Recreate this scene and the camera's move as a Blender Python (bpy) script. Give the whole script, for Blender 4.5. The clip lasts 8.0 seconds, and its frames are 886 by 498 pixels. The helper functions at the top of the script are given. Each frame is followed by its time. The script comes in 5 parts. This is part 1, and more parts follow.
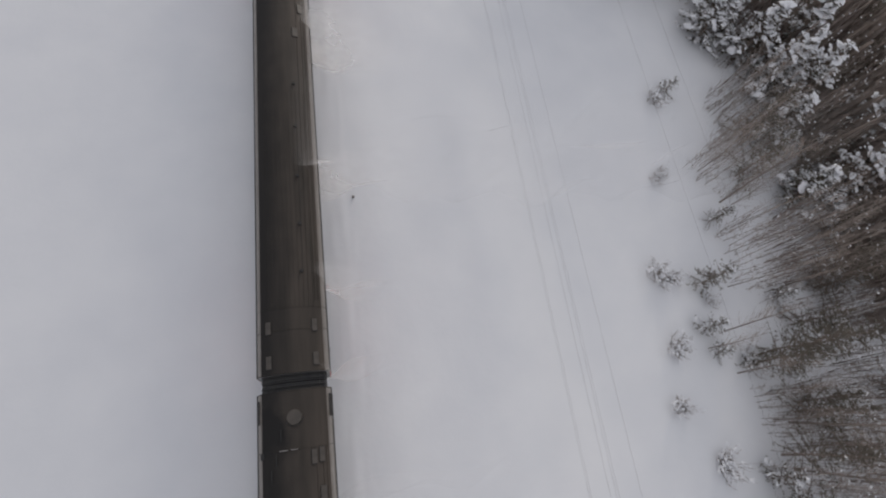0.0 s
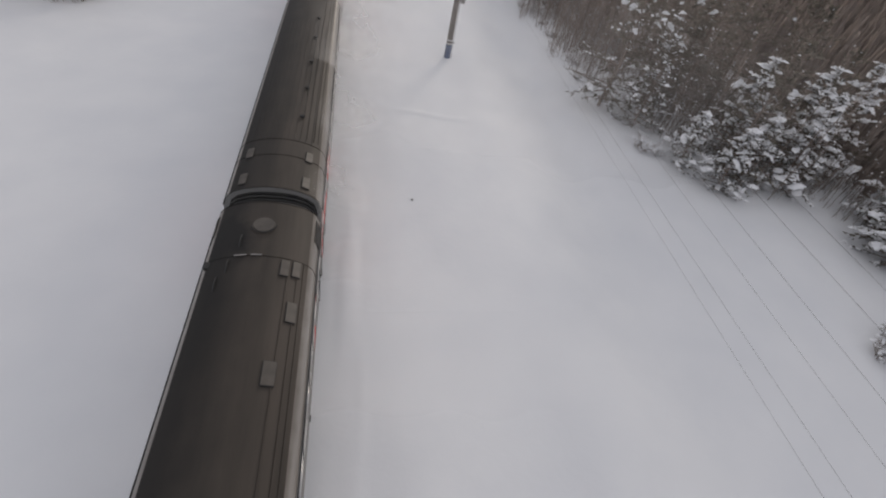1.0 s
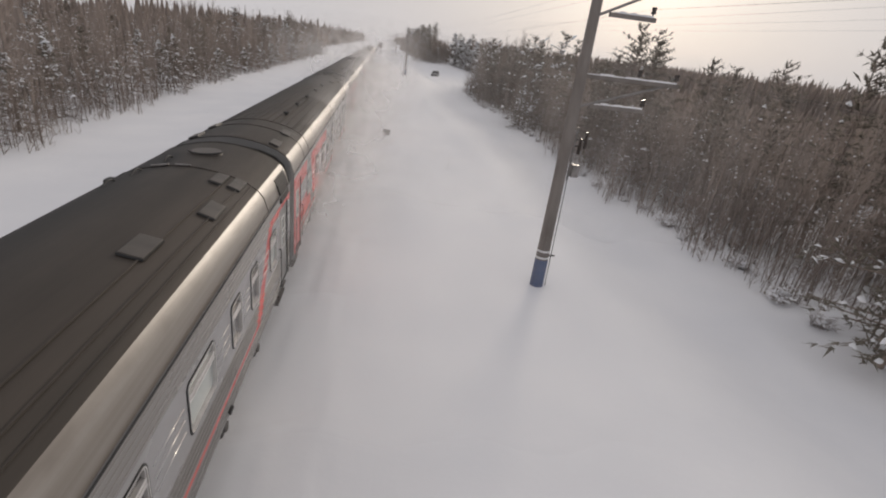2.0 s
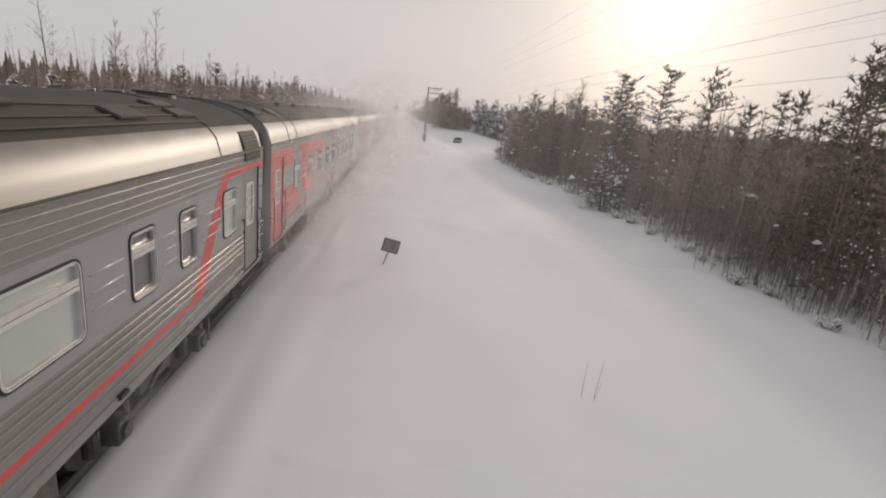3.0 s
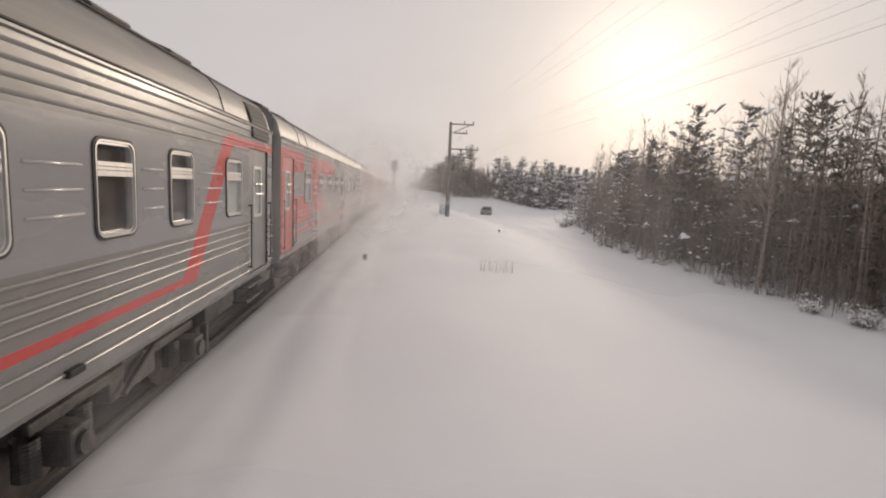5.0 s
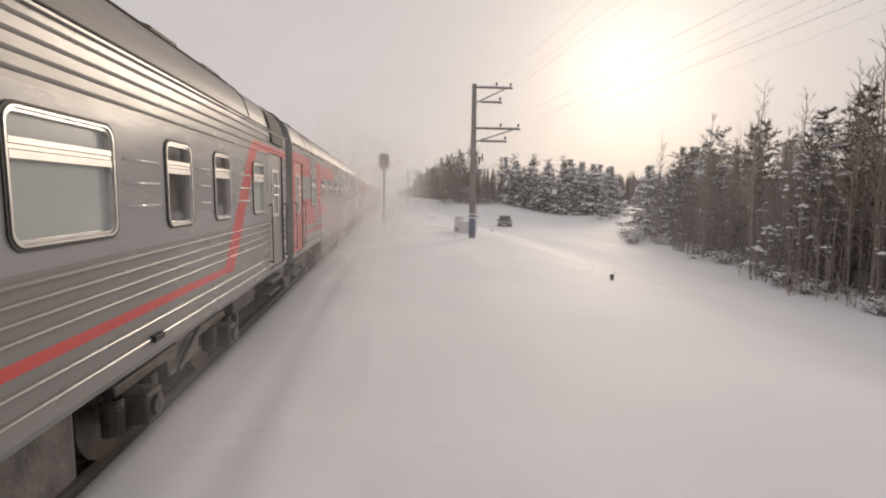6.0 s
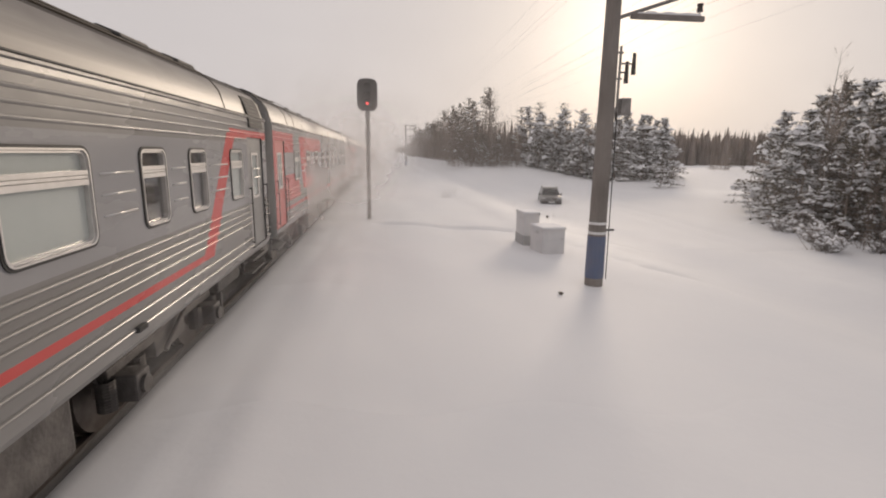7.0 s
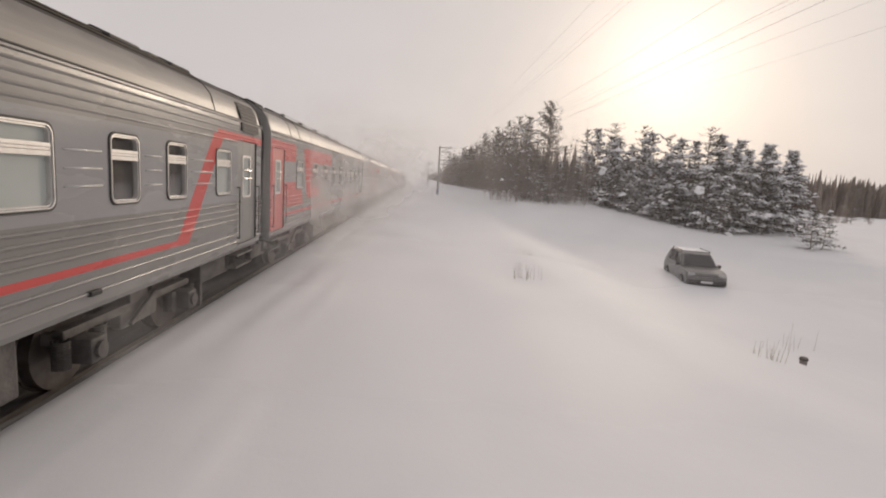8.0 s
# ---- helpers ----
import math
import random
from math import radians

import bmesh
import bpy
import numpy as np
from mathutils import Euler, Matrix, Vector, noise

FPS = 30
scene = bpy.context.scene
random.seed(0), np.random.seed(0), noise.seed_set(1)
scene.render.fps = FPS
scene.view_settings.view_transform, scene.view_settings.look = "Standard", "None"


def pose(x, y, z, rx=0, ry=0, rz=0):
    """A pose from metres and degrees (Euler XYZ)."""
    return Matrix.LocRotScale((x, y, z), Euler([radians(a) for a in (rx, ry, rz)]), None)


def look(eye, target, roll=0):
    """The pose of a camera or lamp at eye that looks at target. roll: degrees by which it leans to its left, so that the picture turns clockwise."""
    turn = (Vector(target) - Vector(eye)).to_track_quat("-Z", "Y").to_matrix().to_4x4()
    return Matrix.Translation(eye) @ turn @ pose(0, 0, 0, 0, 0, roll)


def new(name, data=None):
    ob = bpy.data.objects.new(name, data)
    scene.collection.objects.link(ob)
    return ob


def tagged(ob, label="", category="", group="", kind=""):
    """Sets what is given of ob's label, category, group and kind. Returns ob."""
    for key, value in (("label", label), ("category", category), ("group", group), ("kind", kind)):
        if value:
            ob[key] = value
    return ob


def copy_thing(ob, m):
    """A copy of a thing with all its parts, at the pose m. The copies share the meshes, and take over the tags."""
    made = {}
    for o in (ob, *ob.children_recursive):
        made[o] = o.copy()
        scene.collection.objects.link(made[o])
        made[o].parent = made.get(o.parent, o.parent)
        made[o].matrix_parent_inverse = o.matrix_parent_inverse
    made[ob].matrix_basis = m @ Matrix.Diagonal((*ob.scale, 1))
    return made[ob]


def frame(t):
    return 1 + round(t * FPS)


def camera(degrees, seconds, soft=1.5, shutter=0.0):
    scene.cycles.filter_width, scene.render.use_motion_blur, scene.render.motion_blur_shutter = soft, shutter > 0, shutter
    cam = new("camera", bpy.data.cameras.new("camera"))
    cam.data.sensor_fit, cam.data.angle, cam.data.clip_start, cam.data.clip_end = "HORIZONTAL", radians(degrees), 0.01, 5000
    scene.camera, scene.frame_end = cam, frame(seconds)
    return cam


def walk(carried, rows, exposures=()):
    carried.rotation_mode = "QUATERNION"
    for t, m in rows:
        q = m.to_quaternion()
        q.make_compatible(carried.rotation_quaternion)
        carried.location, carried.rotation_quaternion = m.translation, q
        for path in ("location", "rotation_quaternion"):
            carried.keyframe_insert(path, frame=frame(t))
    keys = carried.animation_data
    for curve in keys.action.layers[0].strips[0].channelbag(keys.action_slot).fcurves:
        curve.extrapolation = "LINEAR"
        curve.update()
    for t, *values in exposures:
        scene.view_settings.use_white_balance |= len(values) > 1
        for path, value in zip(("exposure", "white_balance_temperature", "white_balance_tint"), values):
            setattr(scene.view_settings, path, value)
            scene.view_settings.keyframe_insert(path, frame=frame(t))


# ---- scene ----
SPEED = 21.70            # the train, metres a second
cam = camera(84.9, 8.0, soft=2.0)
FLIGHT = [  # seconds, x, y, z, heading, tilt, lean
    (0, 1.62, -2.44, 26.59, -35.61, -65.88, -29.67),
    (0.5, 1.52, -0.07, 18.79, -22.71, -52.70, -19.78),
    (1, 2.20, 9.16, 14.41, -16.37, -42.61, -13.70),
    (1.5, 2.95, 19.83, 10.07, -12.19, -31.73, -9.60),
    (1.7, 3.20, 24.27, 8.76, -11.05, -27.56, -8.80),
    (2.8, 4.33, 49.45, 4.70, -6.42, -15.87, -5.31),
    (3, 4.33, 54.28, 4.56, -6.46, -15.12, -6.23),
    (3.5, 4.27, 66.07, 4.14, -5.71, -12.92, -7.27),
    (4, 4.05, 77.35, 3.38, -5.58, -10.90, -5.18),
    (4.2, 4.07, 81.69, 3.18, -5.39, -10.26, -3.49),
    (5.3, 3.68, 105.38, 2.57, -5.82, -6.15, -2.18),
    (5.5, 3.57, 109.55, 2.48, -6.25, -5.82, -1.51),
    (6, 3.53, 120.01, 2.54, -6.62, -6.33, -0.82),
    (6.5, 3.68, 130.60, 2.78, -6.73, -9.63, 0.25),
    (7, 3.91, 141.25, 2.99, -7.06, -11.23, -0.73),
    (7.5, 4.35, 151.82, 2.74, -6.75, -11.73, 0.70),
    (8, 4.90, 162.49, 2.72, -3.72, -8.05, -3.82),
]


def flight_pose(x, y, z, heading, tilt, lean):
    h, p = radians(heading), radians(tilt)
    ahead = Vector((-math.sin(h) * math.cos(p), math.cos(h) * math.cos(p), math.sin(p)))
    return look((x, y, z), Vector((x, y, z)) + ahead, -lean)


walk(cam, [(r[0], flight_pose(*r[1:])) for r in FLIGHT],
     exposures=[(0, -0.30, 5850, 11), (1.5, -0.21, 6050, 12), (3.0, -0.20, 6350, 13.5), (8.0, -0.17, 6520, 14.5)])

# ---- world and sun ----
SUN_AZ, SUN_EL = radians(26.6), radians(13.2)
sun_dir = Vector((math.sin(SUN_AZ) * math.cos(SUN_EL), math.cos(SUN_AZ) * math.cos(SUN_EL), math.sin(SUN_EL)))

world = bpy.data.worlds.new("winter_sky")
scene.world = world
world.use_nodes = True
wt = world.node_tree
wt.nodes.clear()


def wnode(kind, **kw):
    n = wt.nodes.new(kind)
    for k, v in kw.items():
        if k == "op":
            n.operation = v
    return n


sky = wt.nodes.new("ShaderNodeTexSky")
sky.sky_type, sky.sun_disc = "NISHITA", False
sky.sun_elevation, sky.sun_rotation = SUN_EL, SUN_AZ
sky.dust_density, sky.air_density = 4.0, 1.0
coord = wt.nodes.new("ShaderNodeTexCoord")
dot = wnode("ShaderNodeVectorMath", op="DOT_PRODUCT")
dot.inputs[1].default_value = sun_dir
wt.links.new(coord.outputs["Generated"], dot.inputs[0])


def wmath(op, a, b):
    n = wnode("ShaderNodeMath", op=op)
    for i, v in enumerate((a, b)):
        if isinstance(v, (int, float)):
            n.inputs[i].default_value = v
        else:
            wt.links.new(v, n.inputs[i])
    return n.outputs[0]


def wmix(kind, fac, a, b):
    n = wt.nodes.new("ShaderNodeMix")
    n.data_type, n.blend_type = "RGBA", kind
    for i, v in ((0, fac), (6, a), (7, b)):
        if isinstance(v, (int, float)):
            n.inputs[i].default_value = v
        elif isinstance(v, tuple):
            n.inputs[i].default_value = (*v, 1)
        else:
            wt.links.new(v, n.inputs[i])
    return n.outputs[2]


towards = wmath("MAXIMUM", dot.outputs["Value"], 0.0)
wide = wmath("POWER", towards, 9.0)
mid = wmath("POWER", towards, 45.0)
tight = wmath("POWER", towards, 150.0)
cloud_noise = wt.nodes.new("ShaderNodeTexNoise")
cloud_noise.inputs["Scale"].default_value, cloud_noise.inputs["Detail"].default_value = 1.6, 4.0
stretch = wnode("ShaderNodeVectorMath", op="MULTIPLY")
stretch.inputs[1].default_value = (1.0, 1.0, 3.5)
wt.links.new(coord.outputs["Generated"], stretch.inputs[0])
wt.links.new(stretch.outputs[0], cloud_noise.inputs["Vector"])
cloud = wmix("MIX", cloud_noise.outputs["Fac"], (0.595, 0.567, 0.548), (0.715, 0.678, 0.652))
veil = wmix("ADD", 0.004, cloud, sky.outputs["Color"])
veil = wmix("ADD", wide, veil, (0.10, 0.08, 0.05))
veil = wmix("ADD", mid, veil, (0.19, 0.165, 0.12))
veil = wmix("ADD", tight, veil, (0.30, 0.29, 0.25))
back = wt.nodes.new("ShaderNodeBackground")
back.inputs["Strength"].default_value = 1.0
wt.links.new(veil, back.inputs["Color"])
wout = wt.nodes.new("ShaderNodeOutputWorld")
wt.links.new(back.outputs[0], wout.inputs["Surface"])

sun_data = bpy.data.lights.new("sun", "SUN")
sun_data.energy, sun_data.angle, sun_data.color = 1.5, radians(13), (1.0, 0.85, 0.66)
sun = new("sun", sun_data)
sun.matrix_world = look(sun_dir * 50, (0, 0, 0))


# ---- materials ----
def material(name, colour, rough=0.6, metal=0.0, colour2=None, scale=4.0, detail=6.0, bump=0.0, bump_scale=None,
             coords="Object", transmission=0.0, emit=None, random_value=0.0, stretch=(1, 1, 1), spec=0.5, island=False):
    m = bpy.data.materials.new(name)
    m.use_nodes = True
    t = m.node_tree
    b = t.nodes["Principled BSDF"]
    b.inputs["Base Color"].default_value = (*colour, 1)
    b.inputs["Roughness"].default_value, b.inputs["Metallic"].default_value = rough, metal
    b.inputs["Specular IOR Level"].default_value = spec
    b.inputs["Transmission Weight"].default_value = transmission
    tc = t.nodes.new("ShaderNodeTexCoord")
    mp = t.nodes.new("ShaderNodeMapping")
    mp.inputs["Scale"].default_value = stretch
    t.links.new(tc.outputs[coords], mp.inputs["Vector"])
    last = None
    if colour2:
        n = t.nodes.new("ShaderNodeTexNoise")
        n.inputs["Scale"].default_value, n.inputs["Detail"].default_value = scale, detail
        t.links.new(mp.outputs[0], n.inputs["Vector"])
        r = t.nodes.new("ShaderNodeValToRGB")
        r.color_ramp.elements[0].position, r.color_ramp.elements[1].position = 0.3, 0.7
        r.color_ramp.elements[0].color, r.color_ramp.elements[1].color = (*colour, 1), (*colour2, 1)
        t.links.new(n.outputs["Fac"], r.inputs["Fac"])
        last = r.outputs["Color"]
    if random_value or island:
        hs = t.nodes.new("ShaderNodeHueSaturation")
        if island:
            src = t.nodes.new("ShaderNodeNewGeometry").outputs["Random Per Island"]
        else:
            src = t.nodes.new("ShaderNodeObjectInfo").outputs["Random"]
        mr = t.nodes.new("ShaderNodeMapRange")
        spread = random_value or 0.3
        mr.inputs["To Min"].default_value, mr.inputs["To Max"].default_value = 1 - spread, 1 + spread
        t.links.new(src, mr.inputs["Value"])
        t.links.new(mr.outputs[0], hs.inputs["Value"])
        if last:
            t.links.new(last, hs.inputs["Color"])
        else:
            hs.inputs["Color"].default_value = (*colour, 1)
        last = hs.outputs["Color"]
    if last:
        t.links.new(last, b.inputs["Base Color"])
    if bump:
        n2 = t.nodes.new("ShaderNodeTexNoise")
        n2.inputs["Scale"].default_value, n2.inputs["Detail"].default_value = bump_scale or scale * 5, 5.0
        t.links.new(mp.outputs[0], n2.inputs["Vector"])
        bp = t.nodes.new("ShaderNodeBump")
        bp.inputs["Strength"].default_value, bp.inputs["Distance"].default_value = bump, 0.05
        t.links.new(n2.outputs["Fac"], bp.inputs["Height"])
        t.links.new(bp.outputs[0], b.inputs["Normal"])
    if emit:
        b.inputs["Emission Color"].default_value, b.inputs["Emission Strength"].default_value = (*emit[:3], 1), emit[3]
    return m


def let_through(m, share, colour):
    """Thin frosted twigs and needles pass some of the light that falls on them."""
    t = m.node_tree
    b = t.nodes["Principled BSDF"]
    tra = t.nodes.new("ShaderNodeBsdfTranslucent")
    tra.inputs["Color"].default_value = (*colour, 1)
    mix = t.nodes.new("ShaderNodeMixShader")
    mix.inputs[0].default_value = share
    t.links.new(b.outputs[0], mix.inputs[1])
    t.links.new(tra.outputs[0], mix.inputs[2])
    t.links.new(mix.outputs[0], t.nodes["Material Output"].inputs["Surface"])


M = {}
M["snow"] = material("snow", (0.755, 0.765, 0.79), 0.75, colour2=(0.815, 0.82, 0.835), scale=0.25, bump=0.35, bump_scale=1.3)
M["load"] = material("snow_on_branches", (0.78, 0.79, 0.82), 0.8, colour2=(0.88, 0.88, 0.89), scale=2.0)
M["bark"] = material("pine_bark", (0.20, 0.165, 0.14), 0.9, colour2=(0.33, 0.27, 0.23), scale=3, bump=0.5, stretch=(4, 4, 1))
M["needle"] = material("needles", (0.12, 0.11, 0.09), 0.8, colour2=(0.22, 0.198, 0.162), scale=0.8, random_value=0.2)
M["birch"] = material("birch_bark", (0.16, 0.13, 0.11), 0.85, colour2=(0.34, 0.30, 0.27), scale=2.5, stretch=(1, 1, 4))
M["twig"] = material("bare_twigs", (0.21, 0.175, 0.152), 0.85, colour2=(0.38, 0.33, 0.295), scale=0.5, random_value=0.25)
let_through(M["twig"], 0.36, (0.42, 0.36, 0.325))
let_through(M["needle"], 0.35, (0.27, 0.245, 0.20))
M["grass"] = material("dry_grass", (0.22, 0.17, 0.11), 0.8, island=True)
# ballast and dirty snow, with the shade under the train in the colour
M["bed"] = material("dirty_shaded_ballast", (0.09, 0.086, 0.083), 0.9, colour2=(0.26, 0.252, 0.248), scale=1.1, bump=0.8, bump_scale=9, stretch=(1.6, 0.35, 1))
M["hatch"] = material("worn_hatch_paint", (0.052, 0.045, 0.038), 0.55, colour2=(0.085, 0.073, 0.062), scale=3)
# part of the sky's reflection on the shoulder is put into this pale base
M["shoulder"] = material("streaked_shoulder_sheen", (0.27, 0.25, 0.225), 0.40, colour2=(0.17, 0.148, 0.125), scale=1.0, stretch=(6, 0.10, 9), spec=0.95)
M["rubber"] = material("gangway_rubber", (0.02, 0.02, 0.022), 0.7, colour2=(0.035, 0.033, 0.03), scale=3)
M["frame"] = material("brushed_window_frame", (0.62, 0.60, 0.58), 0.35, 0.6, colour2=(0.74, 0.72, 0.70), scale=8)
# paler than the livery: the ribs' glint is partly in this colour
M["rib"] = material("glint_rib_paint", (0.52, 0.51, 0.50), 0.30, 0.35, colour2=(0.60, 0.59, 0.58), scale=4)
M["gasket"] = material("black_window_gasket", (0.02, 0.02, 0.02), 0.6)
M["glass"] = material("window_glass", (0.80, 0.80, 0.80), 0.03, transmission=1.0)
M["blind"] = material("drawn_dark_blind", (0.05, 0.042, 0.039), 0.8, colour2=(0.075, 0.063, 0.058), scale=1.6, stretch=(1, 5, 0.4))
M["frost"] = material("frosted_glass", (0.42, 0.46, 0.44), 0.16, colour2=(0.50, 0.53, 0.51), scale=1.2, spec=0.6)
M["seat"] = material("dark_blocker_lining", (0.06, 0.045, 0.035), 0.8, colour2=(0.10, 0.075, 0.06), scale=2)
M["iron"] = material("dirty_iron", (0.07, 0.064, 0.06), 0.65, 0.2, colour2=(0.17, 0.158, 0.15), scale=4, bump=0.3)
M["wheel"] = material("wheel_steel", (0.16, 0.14, 0.13), 0.5, 0.7, colour2=(0.09, 0.075, 0.065), scale=6)
M["caked"] = material("snow_caked_iron", (0.17, 0.16, 0.155), 0.7, colour2=(0.045, 0.04, 0.037), scale=2.2, bump=0.4)
M["door"] = material("grey_door_paint", (0.21, 0.21, 0.205), 0.4, colour2=(0.26, 0.255, 0.25), scale=1.2)
M["reddoor"] = material("red_door_paint", (0.50, 0.08, 0.07), 0.42, colour2=(0.60, 0.13, 0.12), scale=1.4)
M["concrete"] = material("weathered_concrete", (0.17, 0.15, 0.135), 0.85, colour2=(0.27, 0.245, 0.225), scale=2.0, bump=0.3, stretch=(1, 1, 0.3))
M["blue"] = material("blue_band_paint", (0.085, 0.12, 0.22), 0.7, colour2=(0.15, 0.17, 0.24), scale=4)
M["white"] = material("white_paint", (0.72, 0.72, 0.72), 0.6, colour2=(0.80, 0.80, 0.80), scale=5)
M["steel"] = material("grey_galvanised_steel", (0.22, 0.21, 0.20), 0.5, 0.5, colour2=(0.33, 0.31, 0.30), scale=5)
M["dark"] = material("black_signal_paint", (0.045, 0.04, 0.038), 0.55, colour2=(0.075, 0.068, 0.064), scale=5)
M["redlamp"] = material("red_signal_lens", (0.5, 0.02, 0.02), 0.2, emit=(1.0, 0.10, 0.09, 2.2))
M["porcelain"] = material("dark_insulator_glaze", (0.06, 0.05, 0.045), 0.25)
M["wire"] = material("line_wire", (0.10, 0.09, 0.085), 0.5, 0.5)
M["cabinet"] = material("grey_white_cabinet_paint", (0.62, 0.62, 0.63), 0.6, colour2=(0.74, 0.73, 0.73), scale=2.5)
M["cabinet2"] = material("grey_cabinet_base_paint", (0.36, 0.36, 0.37), 0.6, colour2=(0.44, 0.44, 0.44), scale=2.5)
M["carpaint"] = material("grey_car_paint", (0.13, 0.126, 0.122), 0.3, 0.4, colour2=(0.22, 0.215, 0.21), scale=2)
M["carglass"] = material("car_glass", (0.03, 0.03, 0.03), 0.08)
M["tyre"] = material("tyre_rubber", (0.02, 0.02, 0.02), 0.8)
M["lamp"] = material("headlamp_glass", (0.6, 0.6, 0.6), 0.15, emit=(1.0, 0.97, 0.9, 1.2))
M["lampoff"] = material("unlit_lamp_glass", (0.45, 0.45, 0.45), 0.15)


def livery():
    """Grey carriage paint with a red waist line, a red slanted band at the front end and red panels at the rear end."""
    m = material("carriage_livery", (0.3, 0.3, 0.3), 0.3, 0.0, spec=0.24, bump=0.10, bump_scale=2.4, stretch=(1, 0.8, 1.6))
    t = m.node_tree
    b = t.nodes["Principled BSDF"]
    tc = t.nodes.new("ShaderNodeTexCoord")
    sep = t.nodes.new("ShaderNodeSeparateXYZ")
    t.links.new(tc.outputs["Object"], sep.inputs[0])
    y, z = sep.outputs["Y"], sep.outputs["Z"]

    def mt(op, a, c, d=None):
        n = t.nodes.new("ShaderNodeMath")
        n.operation = op
        for i, v in enumerate((a, c, d)):
            if v is None:
                continue
            if isinstance(v, (int, float)):
                n.inputs[i].default_value = v
            else:
                t.links.new(v, n.inputs[i])
        return n.outputs[0]

    def between(v, lo, hi):
        return mt("MULTIPLY", mt("GREATER_THAN", v, lo), mt("LESS_THAN", v, hi))

    def mix(fac, a, c):
        n = t.nodes.new("ShaderNodeMix")
        n.data_type = "RGBA"
        for i, v in ((0, fac), (6, a), (7, c)):
            if isinstance(v, tuple):
                n.inputs[i].default_value = (*v, 1)
            else:
                t.links.new(v, n.inputs[i])
        return n.outputs[2]

    nz = t.nodes.new("ShaderNodeTexNoise")
    nz.inputs["Scale"].default_value, nz.inputs["Detail"].default_value = 1.3, 7.0
    mp = t.nodes.new("ShaderNodeMapping")
    mp.inputs["Scale"].default_value = (1, 0.35, 1.5)
    t.links.new(tc.outputs["Object"], mp.inputs[0])
    t.links.new(mp.outputs[0], nz.inputs["Vector"])
    dirt = mt("MULTIPLY_ADD", nz.outputs["Fac"], 0.9, -0.15)
    upper = mix(dirt, (0.265, 0.257, 0.25), (0.21, 0.202, 0.194))
    band = mix(dirt, (0.33, 0.328, 0.336), (0.29, 0.285, 0.288))
    lower = mix(dirt, (0.245, 0.24, 0.236), (0.195, 0.19, 0.186))
    col = mix(between(z, 2.08, 3.12), upper, band)
    col = mix(mt("LESS_THAN", z, 1.60), col, lower)
    sill = mix(dirt, (0.275, 0.27, 0.265), (0.22, 0.214, 0.208))
    col = mix(mt("LESS_THAN", z, 1.29), col, sill)
    d = mt("SUBTRACT", 12.4, y)
    red1 = mt("MULTIPLY", between(z, 1.535, 1.615), mt("GREATER_THAN", d, 3.42))
    centre = mt("MULTIPLY_ADD", z, -0.79, 4.80)
    red2 = mt("MULTIPLY", mt("COMPARE", d, centre, 0.21), between(z, 1.535, 3.26))
    red3 = mt("MULTIPLY", between(z, 3.19, 3.33), mt("LESS_THAN", d, 2.30))
    e = mt("ADD", y, 12.4)
    slant = mt("MULTIPLY_ADD", z, 0.35, e)
    red4 = mt("MULTIPLY", between(z, 1.25, 3.42), mt("LESS_THAN", e, 0.22))
    red5 = mt("MULTIPLY", between(z, 2.95, 3.42), between(e, 0.2, 2.4))
    red6 = mt("MULTIPLY", between(z, 1.75, 2.4), between(slant, 1.9, 3.9))
    red7 = mt("MULTIPLY", between(z, 1.9, 3.35), between(slant, 4.5, 6.4))
    red8 = mt("MULTIPLY", between(z, 2.98, 3.40), between(slant, 4.6, 9.2))
    red = red1
    for r in (red2, red3, red4, red5, red6, red7, red8):
        red = mt("MAXIMUM", red, r)
    redc = mix(dirt, (0.60, 0.085, 0.08), (0.50, 0.11, 0.10))
    col = mix(red, col, redc)
    t.links.new(col, b.inputs["Base Color"])
    rough = mt("MULTIPLY_ADD", nz.outputs["Fac"], 0.34, 0.10)
    t.links.new(rough, b.inputs["Roughness"])
    return m


M["livery"] = livery()


